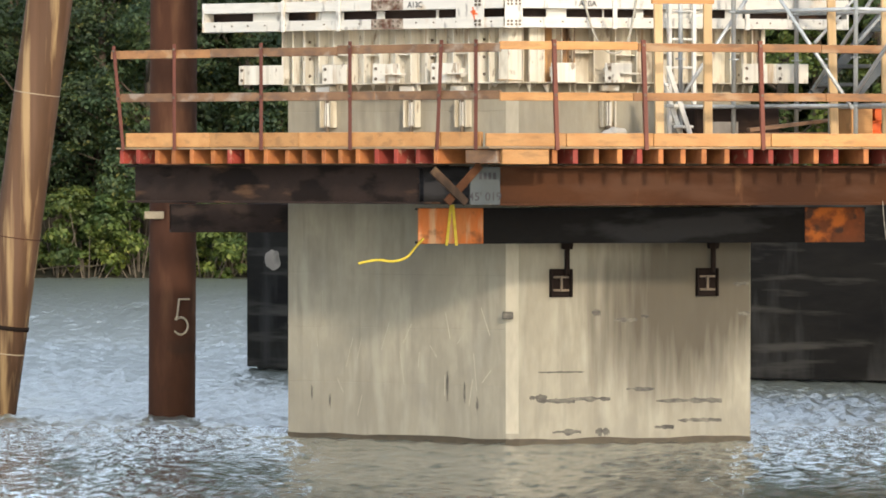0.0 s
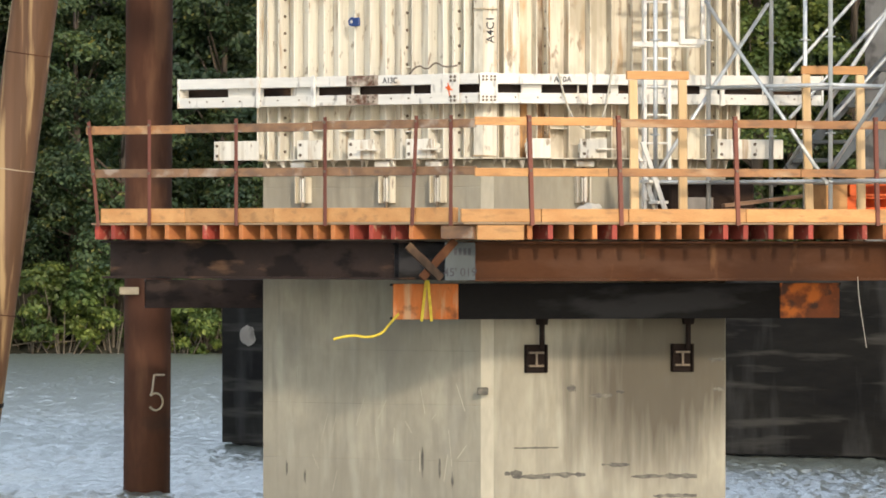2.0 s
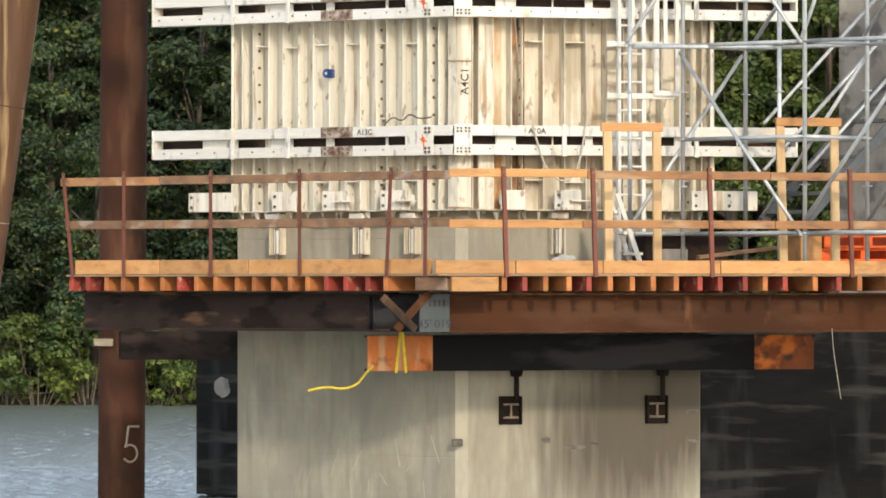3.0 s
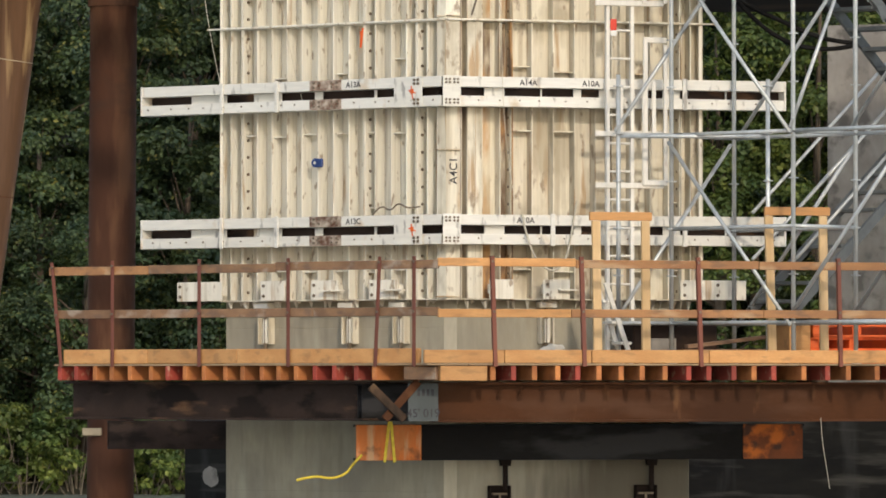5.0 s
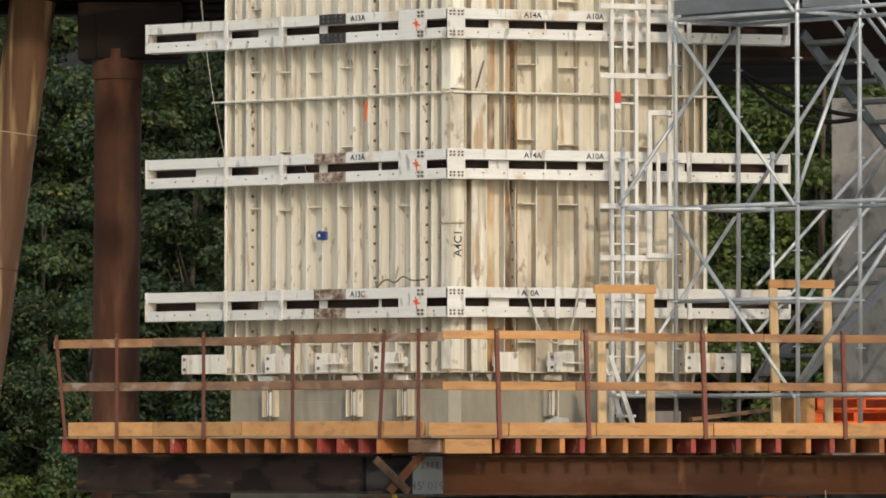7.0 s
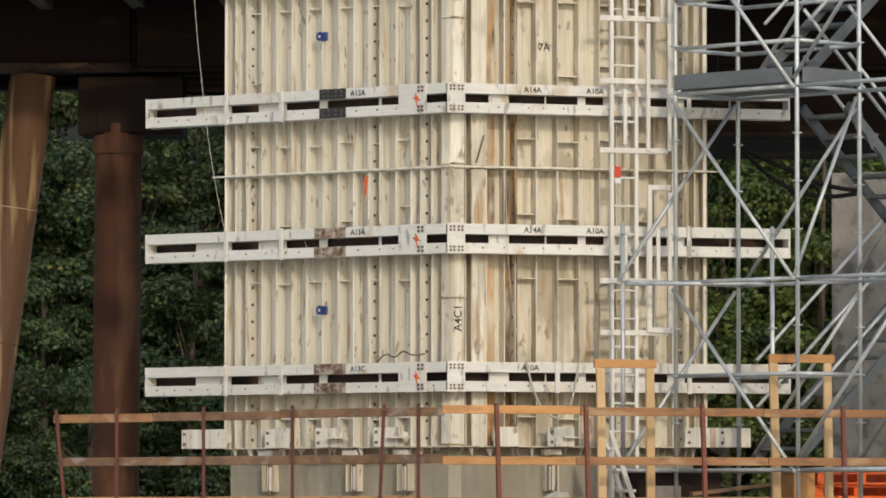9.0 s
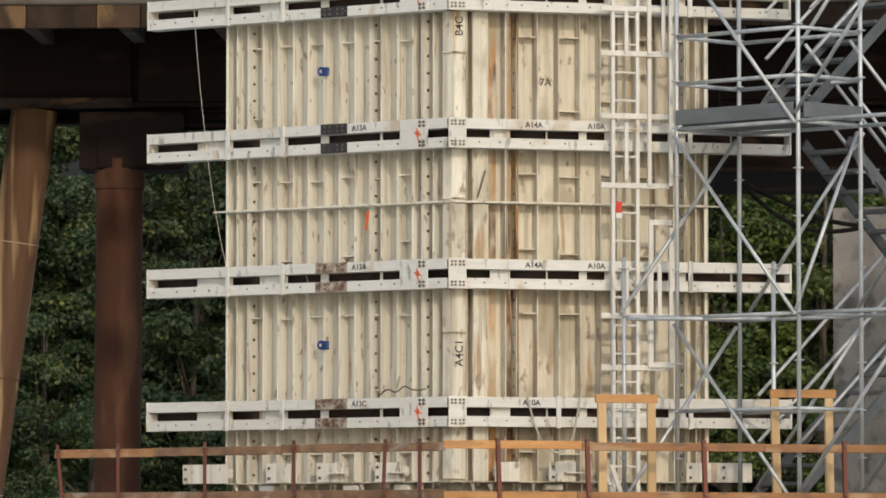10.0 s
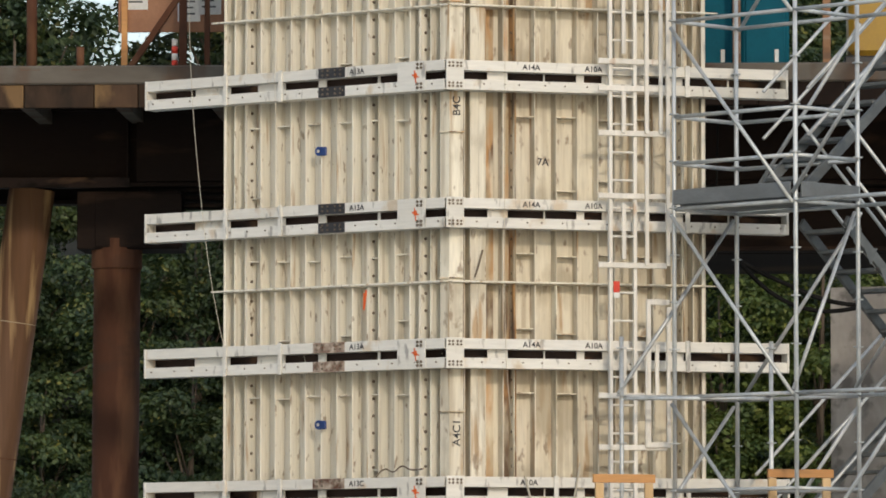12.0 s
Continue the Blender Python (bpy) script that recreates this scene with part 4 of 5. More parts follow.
# ---- walers: pairs of white channels bolted round the form ----
def channel(x0, x1, z0, z1):
    bm = box((x0, -0.40, z0), (x1, -0.388, z1), 0.002)
    add_box(bm, (x0, -0.388, z0), (x1, -0.205, z0 + 0.012), 0.001)
    add_box(bm, (x0, -0.388, z1 - 0.012), (x1, -0.205, z1), 0.001)
    return bm


def bolt_set(xs, zs, y=-0.40, r=0.016):
    bm = bmesh.new()
    for xx in xs:
        for zz in zs:
            add_tube(bm, (xx, y - 0.012, zz), (xx, y + 0.004, zz), r, None, 6)
    return bm


def waler(m, zc, x0, x1, spacers, plates, far_end, words, patch, stubs, seed):
    root = thing("waler", m @ pose(0, 0, zc), "white double channel waler with slots and black stencil marks", "waler", "walers round the form")
    part("upper_channel", channel(x0, x1, 0.047, 0.157), white, root)
    part("lower_channel", channel(x0, x1, -0.157, -0.047), white, root)
    for a0, b0 in spacers:
        part("spacer", box((a0, -0.30, -0.046), (b0, -0.285, 0.046), 0.002), white, root)
    part("end_plate", box((far_end - 0.012, -0.408, -0.16), (far_end + 0.012, -0.20, 0.16), 0.003), white, root)
    # added backing plate; its dark brown stands in for the slot's inner shade
    part("inner_web", box((x0, -0.235, -0.046), (x1, -0.225, 0.046)), dark_beam, root, "dark brown plate standing in for shade inside the slot")
    for a0, b0 in plates:
        p = part("cover_plate", box((a0, -0.412, -0.16), (b0, -0.401, 0.16), 0.003), white, root)
        part("bolts", bolt_set([b0 - 0.10, b0 - 0.05], [-0.125, -0.085, 0.085, 0.125], -0.412), bolt_steel, p, kind="stuff")
    for xx in stubs:
        part("cleat", box((xx - 0.025, -0.425, -0.17), (xx + 0.025, -0.402, 0.17), 0.004), white, root)
    r = random.Random(seed)
    xs = [x0 + (x1 - x0) * (k + 0.5) / 16 + r.uniform(-0.05, 0.05) for k in range(16)]
    part("bolts", bolt_set(xs, [-0.093], -0.40, 0.009), bolt_steel, root, kind="stuff")
    if patch:
        for zz in (-0.158, 0.046):
            p = part("patch", box((patch[0], -0.4035, zz), (patch[1], -0.4005, zz + 0.112), 0.001), patch[2], root, patch[3])
            part("bolts", bolt_set([patch[0] + 0.06, patch[0] + 0.13, patch[1] - 0.13, patch[1] - 0.06], [zz + 0.035, zz + 0.085], -0.4035, 0.013), bolt_steel, p, kind="stuff")
    for word, xx in words:
        lettering(word, 0.084, pose(xx, -0.4022, 0.097), root)
    return root


for k, zc in enumerate(WALERS):
    dark = (-1.50, -1.14, black, "black painted splice patch") if k > 1 else (-1.57, -1.14, rust_patch, "rusted bolted splice patch")
    waler(LEFT, zc, -3.90, 0.185, ((-3.28, -2.79), (-2.41, -2.03), (-1.577, -1.47), (-0.776, -0.745)), ((-0.431, -0.06), ), -3.90, (("A13A" if k else "A13C", -0.98),), dark, (-2.77, -2.01), k)
    waler(RIGHT, zc, -0.185, 3.655, ((0.291, 0.516), (0.92, 0.935), (1.29, 1.377), (1.58, 2.09), (2.30, 2.50), (3.01, 3.03)), (), 3.66, (("A14A", 0.75), ("A10A", 1.45)) if k else (("A10A", 0.72),), None, (2.51,) if k else (2.51, 1.02), 20 + k)
    sp = thing("corner_splice", RIGHT @ pose(-0.205, -0.402, zc), "white bolted splice plate joining two walers at the corner", "splice plate", "corner splices")
    part("plate", box((0.0, -0.012, -0.163), (0.20, 0.0, 0.163), 0.004), white, sp)
    part("bolts", bolt_set([0.035, 0.075, 0.125, 0.165], [-0.125, -0.09, 0.09, 0.125], -0.012, 0.013), bolt_steel, sp, kind="stuff")
    mk = thing("paint_mark", LEFT @ pose(-0.19, -0.414, zc), "orange sprayed paint mark on the waler plate", "paint mark", "paint marks")
    bm = box((-0.02, -0.003, -0.02), (0.022, 0.0, 0.03), 0.002)
    add_bar(bm, (-0.045, -0.002, 0.015), (0.05, -0.002, -0.015), 0.003, 0.014)
    add_bar(bm, (0.01, -0.002, -0.075), (-0.01, -0.002, 0.06), 0.003, 0.013)
    part("stroke", bm, orange, mk)

# bearing plates and jacks under the form
for m, x0, x1, fin in ((LEFT, -3.48, -2.85, False), (LEFT, -2.32, -1.99, False), (LEFT, -1.63, -1.27, True), (LEFT, -0.85, -0.46, True), (RIGHT, 0.35, 0.62, False), (RIGHT, 0.95, 1.25, True), (RIGHT, 2.5, 2.88, False), (RIGHT, 2.88, 3.25, False)):
    pl_ = thing("bearing_plate", m @ pose(x0, -0.30, 3.85), "cream steel bearing plate with two bolt holes", "plate", "bearing plates under the form")
    w = x1 - x0
    part("plate", box((0, 0, 0), (w, 0.02, 0.21), 0.004), cream, pl_)
    part("arm", box((0.01, 0.021, 0.06), (w, 0.08 + 0.02, 0.16), 0.004), cream, pl_)
    for zz in (0.05, 0.16):
        part("hole", bolt_set([0.045], [zz], 0.001, 0.018), bolt_steel, pl_)
    if fin:
        part("fin", box((w * 0.55, -0.09, 0.09), (w + 0.10, -0.001, 0.105), 0.002), cream, pl_)
for m, x in ((LEFT, -2.43), (LEFT, -1.285), (LEFT, -0.60), (RIGHT, 1.06)):
    jack = thing("form_jack", m @ pose(x, 0, 3.36), "worn white screw jack bracket bolted to the concrete", "bracket", "jack brackets under the form")
    bm = box((-0.08, -0.025, 0.02), (0.08, -0.003, 0.31), 0.004)
    add_box(bm, (-0.08, -0.11, 0.02), (-0.065, -0.025, 0.31), 0.003)
    add_box(bm, (0.065, -0.11, 0.02), (0.08, -0.025, 0.31), 0.003)
    part("bracket", bm, worn_cream, jack)
    part("slot_bar", box((-0.025, -0.09, 0.03), (0.035, -0.05, 0.29), 0.006), cream, jack)
    part("screw", tube((0, -0.07, -0.03), (0, -0.07, 0.42), 0.022), bolt_steel, jack)
    part("head", box((-0.10, -0.16, 0.40), (0.10, -0.02, 0.47), 0.012), white, jack)
# hardened slurry under the form's lower edge
for m, x0, x1 in ((LEFT, -2.95, 0.0), (RIGHT, 0.06, 2.77)):
    rr = random.Random(4)
    bm = bmesh.new()
    x = x0
    while x < x1 - 0.1:
        w = rr.uniform(0.03, 0.10)
        top_at = Vector((x + w / 2, -0.02 - rr.uniform(0.0, 0.13), 3.838))
        add_tube(bm, top_at + Vector((rr.uniform(-0.03, 0.03), 0.01, -rr.uniform(0.03, 0.13))), top_at, 0.004, w * 0.45, 6)
        x += w + rr.uniform(0.0, 0.14)
    lone("slurry_drips", bm, tarp, m, "pale hardened slurry drips under the form", "drips", kind="stuff")

# blue caps, orange streak, tags
for z in (5.33, 8.285, 11.2):
    cap = thing("blue_cap", LEFT @ pose(-1.59, RIB, z), "small blue plastic cap on the form panel", "cap", "blue caps")
    bm = tube((-0.03, -0.035, 0), (-0.03, 0.0, 0), 0.05, None, 14)
    add_box(bm, (-0.035, -0.035, -0.05), (0.065, 0.0, 0.045), 0.01)
    part("shell", bm, blue, cap)
    part("hole", tube((-0.035, -0.037, 0), (-0.035, -0.034, 0), 0.018, None, 10), tarp, cap)
mk = thing("paint_mark", LEFT @ pose(-1.03, RIB - 0.002, 6.55), "orange paint streak running down a rib", "paint mark", "paint marks")
part("stroke", bar((0.0, 0, 0), (0.03, 0, 0.21), 0.003, 0.025), orange, mk)
part("stroke", bar((0.0, -0.001, 0.02), (0.005, -0.001, 0.18), 0.003, 0.02), orange, mk)
tag = thing("red_tag", RIGHT @ pose(1.66, -0.53, 6.74), "red and white tag tied to the ladder", "tag")
part("panel", box((-0.035, -0.004, -0.03), (0.035, 0, 0.09), 0.002), red, tag)
part("strip", box((-0.035, -0.004, -0.09), (0.035, 0, -0.032), 0.002), paper, tag)

# hanging lines
wire([(-3.25, -0.47, 10.9), (-3.25, -0.47, 9.9), (-3.17, -0.46, 8.46), (-2.86, -0.46, 6.4), (-2.66, -0.26, 5.48)], 0.0032, "hanging_line", rope, LEFT, "thin pale line hanging in front of the walers", "rope")
wire([(-2.1, -0.43, 9.9), (-2.05, -0.45, 8.3), (-1.9, -0.44, 6.7), (-1.72, -0.24, 5.8)], 0.003, "hanging_line", rope, LEFT, "thin pale line hanging in front of the walers", "rope")
wire([(0.45, -0.44, 11), (0.44, -0.44, 8.5), (0.43, -0.44, 6.2), (0.52, -0.43, 5.2), (0.62, -0.43, 4.75)], 0.0032, "hanging_line", rope, RIGHT, "thin pale line hanging in front of the walers", "rope")
wire([(0.66, -0.45, 4.75), (0.74, -0.47, 4.35), (0.95, -0.48, 4.12), (1.15, -0.47, 4.22), (1.25, -0.45, 4.75), (1.28, -0.44, 4.9)], 0.011, "rope_loop", rope, RIGHT, "pale rope loop hanging from the lowest waler", "rope")
wire([(-0.75, -0.36, 4.75), (-0.62, -0.40, 4.86), (-0.5, -0.38, 4.78), (-0.38, -0.4, 4.88), (-0.25, -0.4, 4.8), (-0.12, -0.36, 4.83)], 0.009, "wire_coil", bolt_steel, LEFT, "loose rusty wire lying on the lowest waler", "wire")
wire([(0.17, -0.24, 6.86), (0.21, -0.26, 7.0), (0.26, -0.23, 7.15)], 0.010, "loose_rod", bolt_steel, RIGHT, "short dark rod leaning on the joint flange", "rod")

# ---- caged ladder ----
LX = 1.60
ladder = thing("access_ladder", RIGHT @ pose(LX, -0.50, 3.16), "white steel ladder with safety cage fixed to the form", "ladder")
for x in (0.0, 0.275):
    part("stile", box((x - 0.02, -0.03, 0), (x + 0.02, 0.03, 8.2), 0.004), ladder_paint, ladder)
z = 0.25
while z < 8.1:
    part("rung", tube((0.02, 0, z), (0.255, 0, z), 0.013, None, 8), ladder_paint, ladder)
    z += 0.30
for z in (1.9, 2.45, 3.84, 4.58, 5.25, 5.73, 6.02, 6.75):
    part("hoop", box((-0.15, -0.06, z - 0.03), (0.62, -0.035, z + 0.03), 0.006), ladder_paint, ladder)
for x, a0, b0 in ((0.39, 1.9, 2.9), (0.39, 3.84, 5.2), (0.39, 5.25, 8.1), (0.55, 5.25, 8.1), (0.63, 1.9, 3.4), (0.63, 3.84, 8.1), (0.13, 2.45, 3.0), (0.13, 3.9, 4.5), (0.13, 5.25, 5.7), (0.13, 6.1, 6.7), (0.50, 2.45, 3.0)):
    part("upright", box((x - 0.022, -0.085, a0), (x + 0.022, -0.061, b0), 0.004), ladder_paint, ladder)
bm = box((0.38, -0.09, 1.90), (0.64, -0.06, 1.96), 0.006)
add_box(bm, (0.38, -0.09, 3.42), (0.64, -0.06, 3.48), 0.006)
add_box(bm, (0.38, -0.09, 1.95), (0.43, -0.06, 3.43), 0.006)
part("gate_frame", bm, ladder_paint, ladder)

# ---- stair tower in galvanised scaffold ----
tower = thing("scaffold_tower", pose(4.275, 58.55, 3.162, 0, 0, -45), "galvanised ring scaffold tower with braces and plank landing", "scaffold")
A, B, CC, D = (-1.70, 0.0), (0.0, 0.0), (-1.70, 1.0), (0.0, 1.0)
TOP = 8.2


rosette = mesh_of(tube((0, 0, -0.006), (0, 0, 0.006), 0.055, None, 8), "rosette", galv)


def standard(p, z0, z1):
    st = part("standard", tube((*p, z0 + 0.02), (*p, z1), 0.0242, None, 12), galv, tower, smooth=True)
    part("foot", tube((*p, z0), (*p, z0 + 0.012), 0.06, None, 8), galv, st)
    z = z0 + 0.43
    while z < z1:
        ob = new("rosette", rosette)
        ob.parent = st
        ob.matrix_basis = pose(*p, z)
        z += 0.5


for p in (A, B, CC, D):
    standard(p, 0, TOP)
standard((-1.93, -0.58), 0, 3.05)
standard((-0.81, 0.53), 0, 3.0)
standard((1.6, 1.0), 0, TOP)
standard((1.6, 0.0), 0, TOP)


def ledger(p, q, z):
    part("ledger", tube((*p, z), (*q, z), 0.022, None, 10), galv, tower, smooth=True)


def brace(p, z0, q, z1, off=0.05):
    part("brace", tube((p[0], p[1] - off, z0), (q[0], q[1] - off, z1), 0.021, None, 10), galv, tower, smooth=True)


for z in (0.43, 1.43, 2.42, 4.42, 4.90, 5.40, 6.42, 7.4):
    for p, q in ((A, B), (A, CC), (CC, D), (B, D)):
        if z == 1.43 and p == A and q == CC:
            continue
        ledger(p, q, z)
    if z in (0.43, 2.42, 4.42, 6.42):
        ledger(D, (1.6, 1.0), z)
        ledger(B, (1.6, 0.0), z)
        ledger((1.6, 0), (1.6, 1.0), z)
ledger((-1.93, -0.58), A, 2.42)
ledger((-1.93, -0.58), (-0.81, 0.53), 2.40)
ledger((-1.93, -0.58), A, 0.43)
for z in (0.45, 2.45, 4.45, 6.45):
    brace(A, z + 1.9, B, z - 0.05)
    brace(CC, z - 0.05, D, z + 1.9, -0.05)
brace((-1.93, -0.58), 2.45, CC, 4.35)
brace((-1.93, -0.58), 0.45, CC, 2.35)
brace((0, 1.0), 0.5, (1.6, 1.0), 2.35)
brace((0, 1.0), 2.5, (1.6, 1.0), 4.35)
brace(B, 2.45, D, 4.35)
brace((0, 0), 0.5, (1.6, 0), 2.35)
brace((0, 0), 4.5, (1.6, 0), 6.35)
# landing
for k in range(3):
    y = 0.06 + 0.30 * k
    part("plank", box((-1.68, y, 4.44), (-0.02, y + 0.28, 4.51), 0.006), deck_alu, tower, "grey ribbed metal plank")
part("toe_board", box((-1.68, -0.045, 4.46), (-0.04, -0.02, 4.62), 0.004), deck_alu, tower)
part("toe_board", box((0.03, 0.04, 4.46), (0.055, 0.96, 4.62), 0.004), deck_alu, tower)


def stair(m, dx, dz, label):
    """A flight of open metal treads between two stringers."""
    root = thing("stair_flight", m, label, "stairs", "scaffold stair flights")
    for yy in (0.0, 0.62):
        part("stringer", bar((0, yy, 0), (dx, yy, dz), 0.04, 0.115, 0.004), stair_metal, root)
        for h in (0.55, 1.05):
            part("handrail", tube((0, yy - 0.03, h), (dx, yy - 0.03, dz + h), 0.019, None, 10), galv, root, smooth=True)
    n = int(abs(dz) / 0.2)
    for k in range(n):
        f = (k + 0.5) / n
        part("tread", box((dx * f - 0.12, 0.03, dz * f - 0.02), (dx * f + 0.12, 0.59, dz * f + 0.02), 0.004), stair_metal, root)
        if dz > 0:
            continue
        bm = bmesh.new()
        tri = [bm.verts.new(v) for v in ((dx * f - 0.11, -0.03, dz * f + 0.02), (dx * f + 0.11, -0.03, dz * f + 0.02), (dx * f, -0.03, dz * f - 0.16))]
        bm.faces.new(tri)
        got = bmesh.ops.extrude_face_region(bm, geom=bm.faces[:])
        for v in got["geom"]:
            if isinstance(v, bmesh.types.BMVert):
                v.co.y += 0.008
        part("gusset", bm, stair_metal, root)
    return root


stair(pose(4.38, 59.90, 3.73, 0, 0, 44), 2.6, 2.0, "galvanised stair flight rising from the platform")
stair(pose(4.86, 59.36, 7.44, 0, 0, 45), 2.5, -2.0, "galvanised stair flight below the landing")
stair(pose(4.44, 59.30, 7.78, 0, 0, 45), 2.5, 1.98, "galvanised stair flight rising above the landing")

# ---- timber goal frames and clutter on the platform ----
for xa, xb, lean, zt in ((0.97, 1.50, 0.8, 4.73), (2.90, 3.48, 1.6, 4.80)):
    fr = thing("wooden_goalpost", RIGHT @ pose(xa, -2.0, 3.163), "pale timber goal-post frame standing on the platform", "goalpost", "wooden goalposts")
    w, h = xb - xa, zt - 3.163
    for x, ln in ((0.0, -lean), (w, -lean * 0.4)):
        bm = box((x - 0.045, -0.02, 0), (x + 0.045, 0.02, h - 0.09), 0.004)
        bm.transform(pose(x, 0, 0, 0, ln, 0) @ pose(-x, 0, 0))
        part("stud", bm, stud_wood, fr)
    part("header", box((-0.09, -0.022, h - 0.088), (w + 0.06, 0.022, h), 0.004), new_wood, fr)
lad = thing("step_ladder", RIGHT @ pose(1.25, -1.3, 3.163), "white step ladder leaning beside the scaffold", "ladder")
for y in (0.0, 0.3):
    part("stile", bar((0.35, y, 0), (0.05, y, 0.85), 0.03, 0.05, 0.004), white, lad)
for k in range(3):
    part("tread", box((0.22 - 0.1 * k, 0.0, 0.2 + 0.22 * k), (0.34 - 0.1 * k, 0.3, 0.23 + 0.22 * k), 0.004), white, lad)


def pallet(m, label):
    root = thing("pallet", m, label, "pallet", "orange pallets")
    for z in (0.0, 0.115):
        for y in (0.02, 0.45, 0.88):
            part("slat", box((0, y, z), (1.0, y + 0.10, z + 0.025), 0.003), orange, root)
    for x in (0.0, 0.45, 0.9):
        part("block", box((x, 0.03, 0.026), (x + 0.1, 0.97, 0.114), 0.004), orange, root)
    return root


pallet(RIGHT @ pose(3.66, -1.25, 3.163), "orange pallet lying on the platform")
pallet(RIGHT @ pose(3.64, -1.22, 3.305, 0, 0, 2), "orange pallet stacked on another pallet")
pallet(RIGHT @ pose(3.66, -1.24, 3.447, 0, 0, -1), "orange pallet on top of the stack")
cr = thing("crate", RIGHT @ pose(3.40, -1.2, 3.163), "brown plywood crate on the platform", "crate")
part("body", box((0, 0, 0), (0.24, 0.5, 0.43), 0.008), new_wood, cr)
part("lid", box((-0.01, -0.01, 0.431), (0.25, 0.51, 0.45), 0.004), ply, cr)
gb = thing("generator", RIGHT @ pose(1.75, -0.9, 3.163), "dark brown equipment box with grey panel", "equipment")
part("body", box((0, 0, 0), (0.95, 0.6, 0.42), 0.02), girder_rust_shaded, gb)
part("panel", box((0.16, -0.012, 0.10), (0.48, -0.001, 0.27), 0.006), grey_concrete, gb)
pk = thing("lumber_pile", RIGHT @ pose(2.05, -1.6, 3.163), "loose lumber stacked on the platform", "lumber")
for k in range(4):
    part("board", bar((0.05 * k, 0.1 * k, 0.03 + 0.05 * k), (1.0 + 0.04 * k, 0.12 * k, 0.04 + 0.05 * k + (0.10 if k == 3 else 0)), 0.09, 0.04, 0.004), old_wood, pk)
bag = bmesh.new()
bmesh.ops.create_icosphere(bag, subdivisions=3, radius=0.17)
for v in bag.verts:
    v.co *= 1 + 0.45 * noise.noise(v.co * 9)
    v.co.z = max(v.co.z * 0.8, -0.06)
lone("sheet_heap", bag, tarp, RIGHT @ pose(0.72, -1.3, 3.225), "crumpled pale sheet heaped on the platform", "sheet")
wire([(3.36, -2.2, 2.60), (3.37, -2.2, 2.4), (3.42, -2.2, 2.1), (3.46, -2.2, 1.86)], 0.003, "hanging_line", rope, RIGHT, "pale line hanging below the platform", "rope")

# ---- trestle behind: piles, cap, girders, timber deck ----
TRES = pose(0, 66.5, 0, 0, 0, -3)


def pile_tube(p, q, r, mat, name, label):
    root = thing(name, Matrix.Translation(p), label, "pile", "trestle piles")
    q = Vector(q) - Vector(p)
    part("shaft", tube((0, 0, 0), q, r, None, 40), mat, root, smooth=True)
    return root, q


p5, q5 = pile_tube((-3.22, 66.71, -3), (-3.16, 66.71, 7.62), 0.277, pile_rust, "steel_pile", "rust-brown steel pipe pile with painted numeral")
part("collar", tube((0.054, 0, 10.4), (0.055, 0, 10.75), 0.30, None, 40), pile_rust, p5)
digit = []
for k in range(5):
    digit.append((0.235 - 0.028 * k, 0.0))
for k in range(5):
    digit.append((0.118 - 0.006 * k, -0.05 * k))
for k in range(9):
    ang = radians(140 - 36 * k)
    digit.append((0.135 + 0.085 * math.cos(ang), -0.315 + 0.105 * math.sin(ang)))
wire([(x, -math.sqrt(max(0.0, 0.281 ** 2 - (x - 0.04) ** 2)), 4.395 + z) for x, z in digit], 0.013, "numeral", chalk, None, "", "", p5)
part("clip", box((-0.29, -0.30, 5.34), (-0.06, -0.25, 5.43), 0.01), chalk, p5, "pale metal clip")
bp, qb = pile_tube((-5.765, 67.16, -3), (-4.175, 66.8, 8.36), 0.272, pile_tan, "batter_pile", "leaning tan and brown steel batter pile")
for k, f in enumerate((0.33, 0.45, 0.60, 0.72, 0.86)):
    c = qb * f
    d = qb.normalized()
    part("weld_seam", tube(c, c + d * 0.012, 0.275, None, 40), pile_rust if k % 2 else chalk, bp, smooth=True)
part("lug", tube(qb * 0.355, qb * 0.355 + qb.normalized() * 0.05, 0.285, None, 40), girder_rust_shaded, bp, smooth=True)
# the cap takes the girders' darkened brown, in place of deep shade
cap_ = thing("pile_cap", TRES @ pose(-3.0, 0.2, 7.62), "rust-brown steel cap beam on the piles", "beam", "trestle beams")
part("beam", box((-0.62, -0.42, 0), (0.60, 0.42, 0.68), 0.01), girder_rust_shaded, cap_)
part("side_plate", box((-0.40, -0.45, 0.02), (0.62, -0.43, 0.64), 0.006), girder_rust_shaded, cap_)
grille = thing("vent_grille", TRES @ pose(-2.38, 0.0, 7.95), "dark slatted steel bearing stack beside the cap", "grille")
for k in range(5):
    part("slat", box((0, 0, 0.09 * k), (1.2, 0.5, 0.09 * k + 0.04), 0.004), girder_rust_shaded, grille)
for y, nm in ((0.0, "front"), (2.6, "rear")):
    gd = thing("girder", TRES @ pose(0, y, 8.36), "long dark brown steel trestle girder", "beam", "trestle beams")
    part("girder", h_beam(-22, 24, 0, 0, 0.95, 0.36, 0.03, 0.05), girder_rust_shaded, gd)
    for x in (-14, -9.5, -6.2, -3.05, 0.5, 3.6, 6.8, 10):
        part("stiffener", box((x, -0.17, 0.05), (x + 0.03, -0.016, 0.90), 0.003), girder_rust_shaded, gd)
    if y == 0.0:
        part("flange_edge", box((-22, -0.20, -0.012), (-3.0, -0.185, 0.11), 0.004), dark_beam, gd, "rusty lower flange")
        part("cover_sheet", box((-2.92, -0.20, 0.06), (24, -0.185, 0.92), 0.004), girder_rust_shaded, gd)
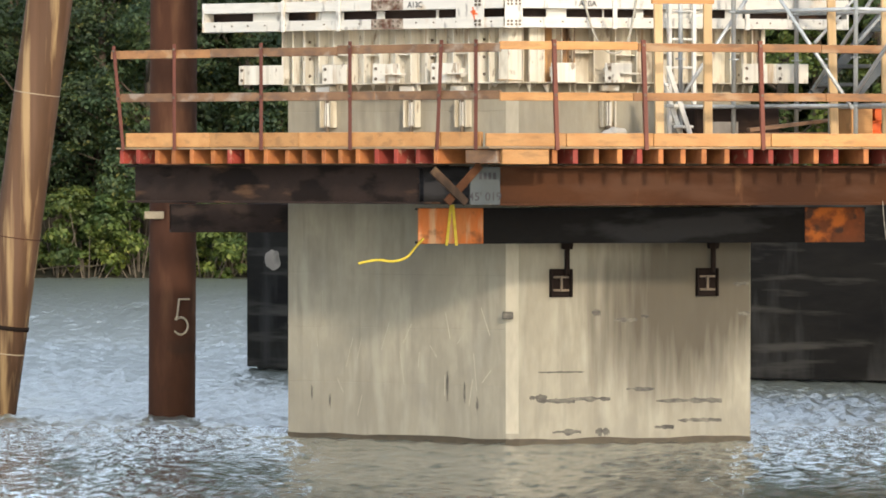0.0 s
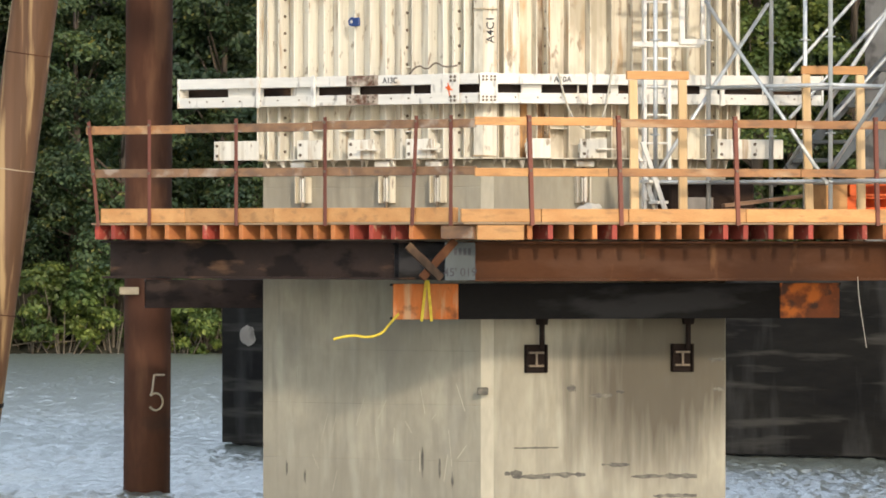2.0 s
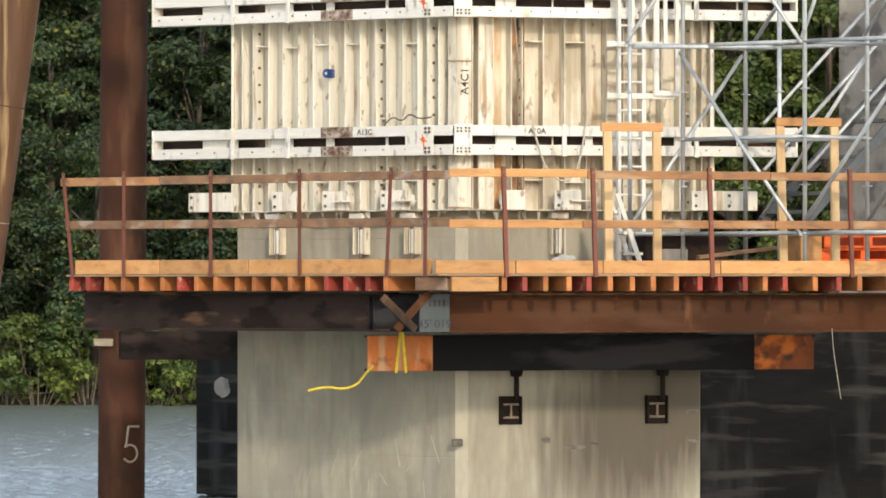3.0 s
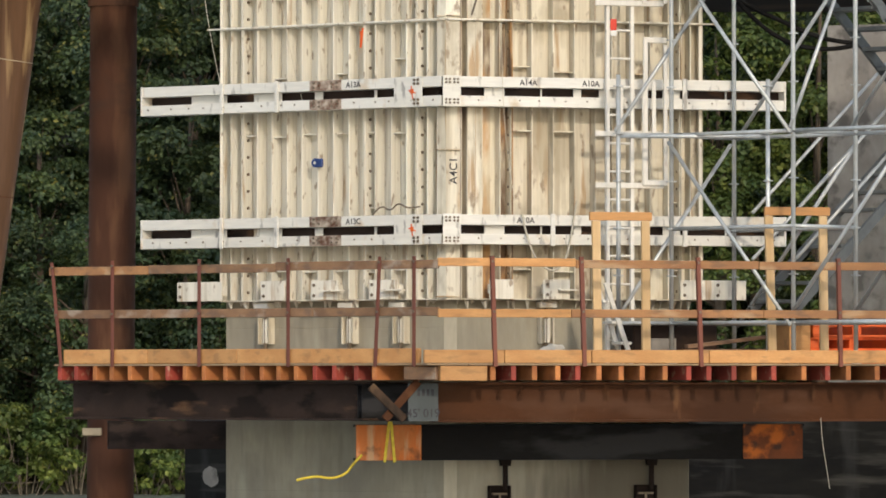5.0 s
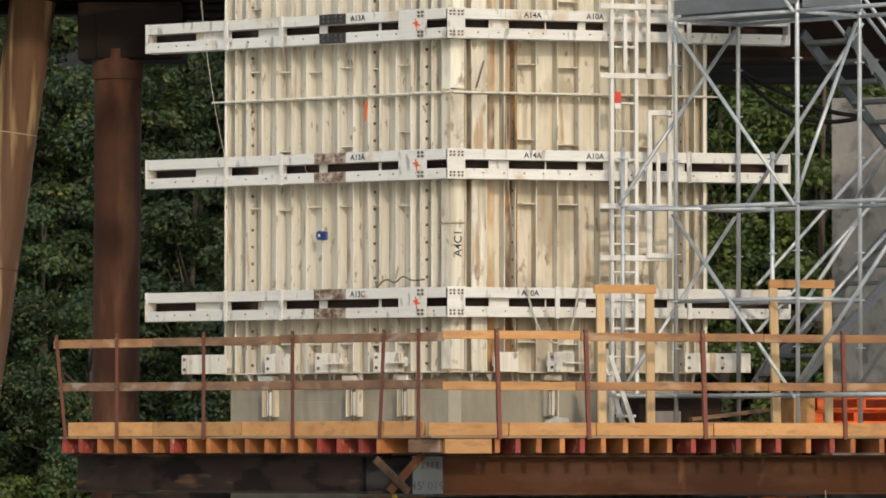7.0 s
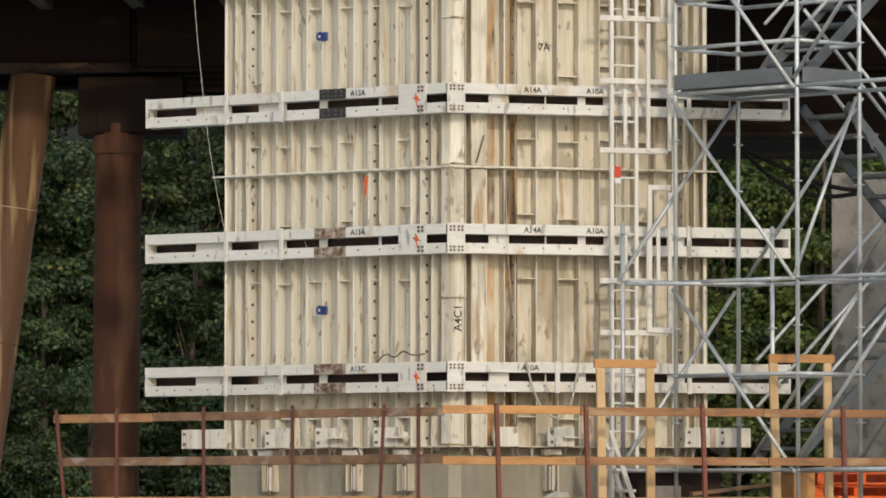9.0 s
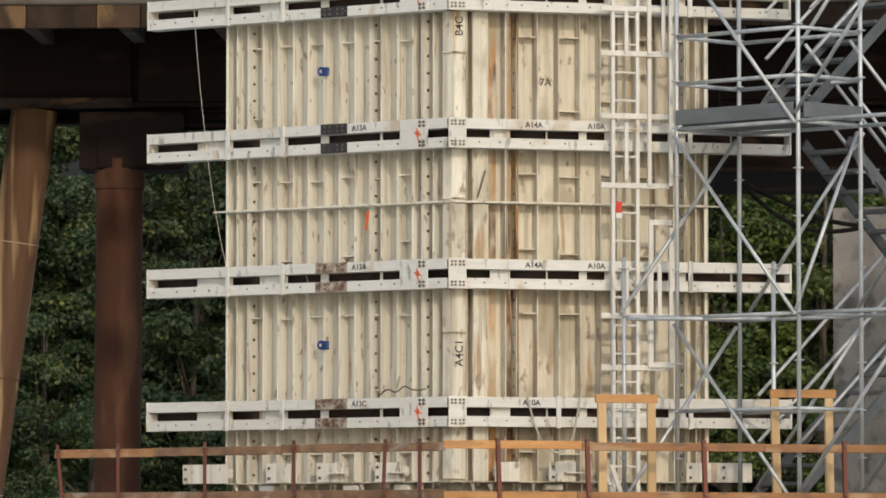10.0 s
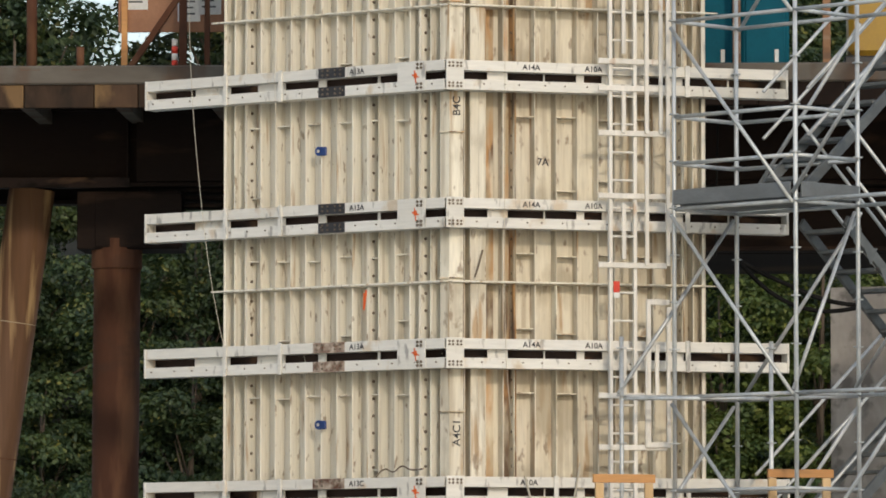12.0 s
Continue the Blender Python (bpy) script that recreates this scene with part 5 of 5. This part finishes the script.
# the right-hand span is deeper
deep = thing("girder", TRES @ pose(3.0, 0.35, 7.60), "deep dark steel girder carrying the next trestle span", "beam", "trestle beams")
part("girder", h_beam(0, 20, 0, 0, 0.74, 0.4, 0.03, 0.05), girder_rust_shaded, deep)
part("soffit", box((0, 0.3, 0.0), (20, 4.0, 0.06)), girder_rust_shaded, deep)
# how far the timber deck reaches past the girders is assumed, to shade them
EDGE = -3.0
fr_ = random.Random(12)
for xa, xb in ((-22.0, -1.65), (3.75, 24.0)):
    tdeck = thing("trestle_deck", TRES @ pose(0, EDGE, 9.03), "timber trestle deck with rusty fascia panels", "bridge deck", "trestle decks")
    part("slab", box((xa, 0.06, 0.27), (xb, 8.0, 0.42), 0.01), bridge_timber, tdeck)
    part("curb", box((xa, 0.0, 0.265), (xb, 0.24, 0.48), 0.02), bridge_timber, tdeck, "weathered grey timber curb")
    x = xa
    while x < xb:
        w = fr_.choice((0.35, 0.5, 0.62, 0.8))
        part("fascia_panel", box((x, 0.04 - fr_.uniform(0, 0.03), 0.0), (x + w - 0.01, 0.10, 0.262), 0.008), fascia if xa < 0 else girder_rust_shaded, tdeck)
        x += w
    x = xa + 0.3
    while x < xb and -9 < x < 11 or x < -9:
        part("stringer", box((x, 0.12, 0.09), (x + 0.16, 7.5, 0.268), 0.006), bridge_timber, tdeck)
        x += 1.1
# things on the trestle
for x, r, h in ((-4.04, 0.06, 1.5), (-3.46, 0.045, 0.28)):
    sp = thing("steel_post", TRES @ pose(x * 0.955, EDGE + 0.12, 9.45), "rust-brown steel post on the trestle edge", "post", "trestle posts")
    part("shaft", tube((0, 0, 0.012), (0, 0, h), r, None, 14), pile_rust, sp, smooth=True)
    part("base_plate", box((-0.12, -0.12, 0), (0.12, 0.12, 0.015), 0.004), pile_rust, sp)
bd = thing("notice_board", TRES @ pose(-2.865, EDGE + 0.62, 9.45), "brown plywood notice board with white papers on posts", "notice board")
part("panel", box((-0.06, 0, 0.50), (1.15, 0.03, 1.6), 0.006), board_brown, bd)
for x, z0, z1 in ((0.02, 0.76, 1.0), (0.62, 0.62, 1.0), (0.86, 0.7, 1.0)):
    sh = part("paper", box((x, -0.006, z0), (x + 0.26, -0.001, z1 + 0.4), 0.001), paper, bd, "white notice sheet")
    bm = bmesh.new()
    for k in range(5):
        add_box(bm, (x + 0.04, -0.009, z0 + 0.08 + 0.07 * k), (x + 0.2 - 0.02 * (k % 2), -0.0065, z0 + 0.10 + 0.07 * k))
    part("print", bm, plate_grey_shaded, sh)
part("post", box((-0.02, -0.05, 0), (0.05, -0.005, 1.6), 0.004), new_wood, bd)
dg = thing("raking_shore", TRES @ pose(-2.769, EDGE + 0.32, 9.45), "diagonal rust-brown brace with two upright posts", "brace")
part("diagonal", bar((0.0, 0, 0.05), (0.62, 0, 0.95), 0.06, 0.07, 0.004), pile_rust, dg)
part("upright", box((0.57, -0.03, 0), (0.66, 0.03, 1.6), 0.005), pile_rust, dg)
part("upright", box((0.86, -0.03, 0), (0.92, 0.03, 1.6), 0.005), pile_rust, dg)
mkp = thing("marker_post", TRES @ pose(-2.263, EDGE + 0.47, 9.45), "red and white striped marker post", "marker post")
for k in range(5):
    part("band", tube((0, 0, 0.08 * k), (0, 0, 0.08 * k + 0.079), 0.035, None, 14), red if k % 2 else paper, mkp, smooth=True)


def portable_toilet(x):
    root = thing("portable_toilet", TRES @ pose(x * 0.96, EDGE + 0.9, 9.45), "teal plastic portable toilet cabin on the trestle", "cabin", "teal cabins")
    part("body", box((0, 0, 0.05), (0.55, 1.1, 2.1), 0.03), teal, root)
    d = part("door", box((0.05, -0.025, 0.1), (0.50, -0.001, 1.95), 0.01), teal, root)
    part("handle", box((0.38, -0.04, 0.15), (0.43, -0.026, 0.30), 0.006), galv, d)
    part("skid", box((0, -0.02, 0), (0.55, 1.1, 0.049), 0.006), black, root)


for x in (3.72, 4.36):
    portable_toilet(x)
for x in (4.28, 5.35):
    lone("timber_post", box((0, 0, 0), (0.09, 0.09, 1.8), 0.006), old_wood, TRES @ pose(x * 0.955, EDGE + 0.6, 9.45), "brown timber post on the trestle", "post", "timber posts")
ym = thing("yellow_machine", TRES @ pose(5.42, EDGE + 1.12, 9.45), "yellow machine housing on the trestle deck", "machine")
part("housing", box((0, 0, 0.25), (1.3, 1.0, 1.5), 0.06), yellow, ym)
part("skid", box((-0.05, 0, 0), (1.35, 1.0, 0.249), 0.02), black, ym)
wire([(4.01, 64.20, 7.36), (4.25, 64.20, 7.21), (4.51, 64.20, 7.10), (4.82, 64.20, 6.95), (5.17, 64.20, 6.84), (5.49, 64.20, 6.82)], 0.026, "drooping_hose", cable_black, Matrix(), "black hose drooping from the trestle girder", "hose")
wire([(4.00, 64.00, 7.34), (4.20, 64.00, 7.11), (4.46, 64.00, 6.90), (4.75, 64.00, 6.77), (5.16, 64.00, 6.73), (5.50, 64.00, 6.82)], 0.026, "drooping_hose", cable_black, Matrix(), "black hose drooping from the trestle girder", "hose")
wire([(3.85, 64.5, 9.5), (3.80, 64.5, 8.6), (3.79, 64.5, 7.4)], 0.012, "drooping_hose", cable_black, Matrix(), "black cable hanging from the trestle", "hose")
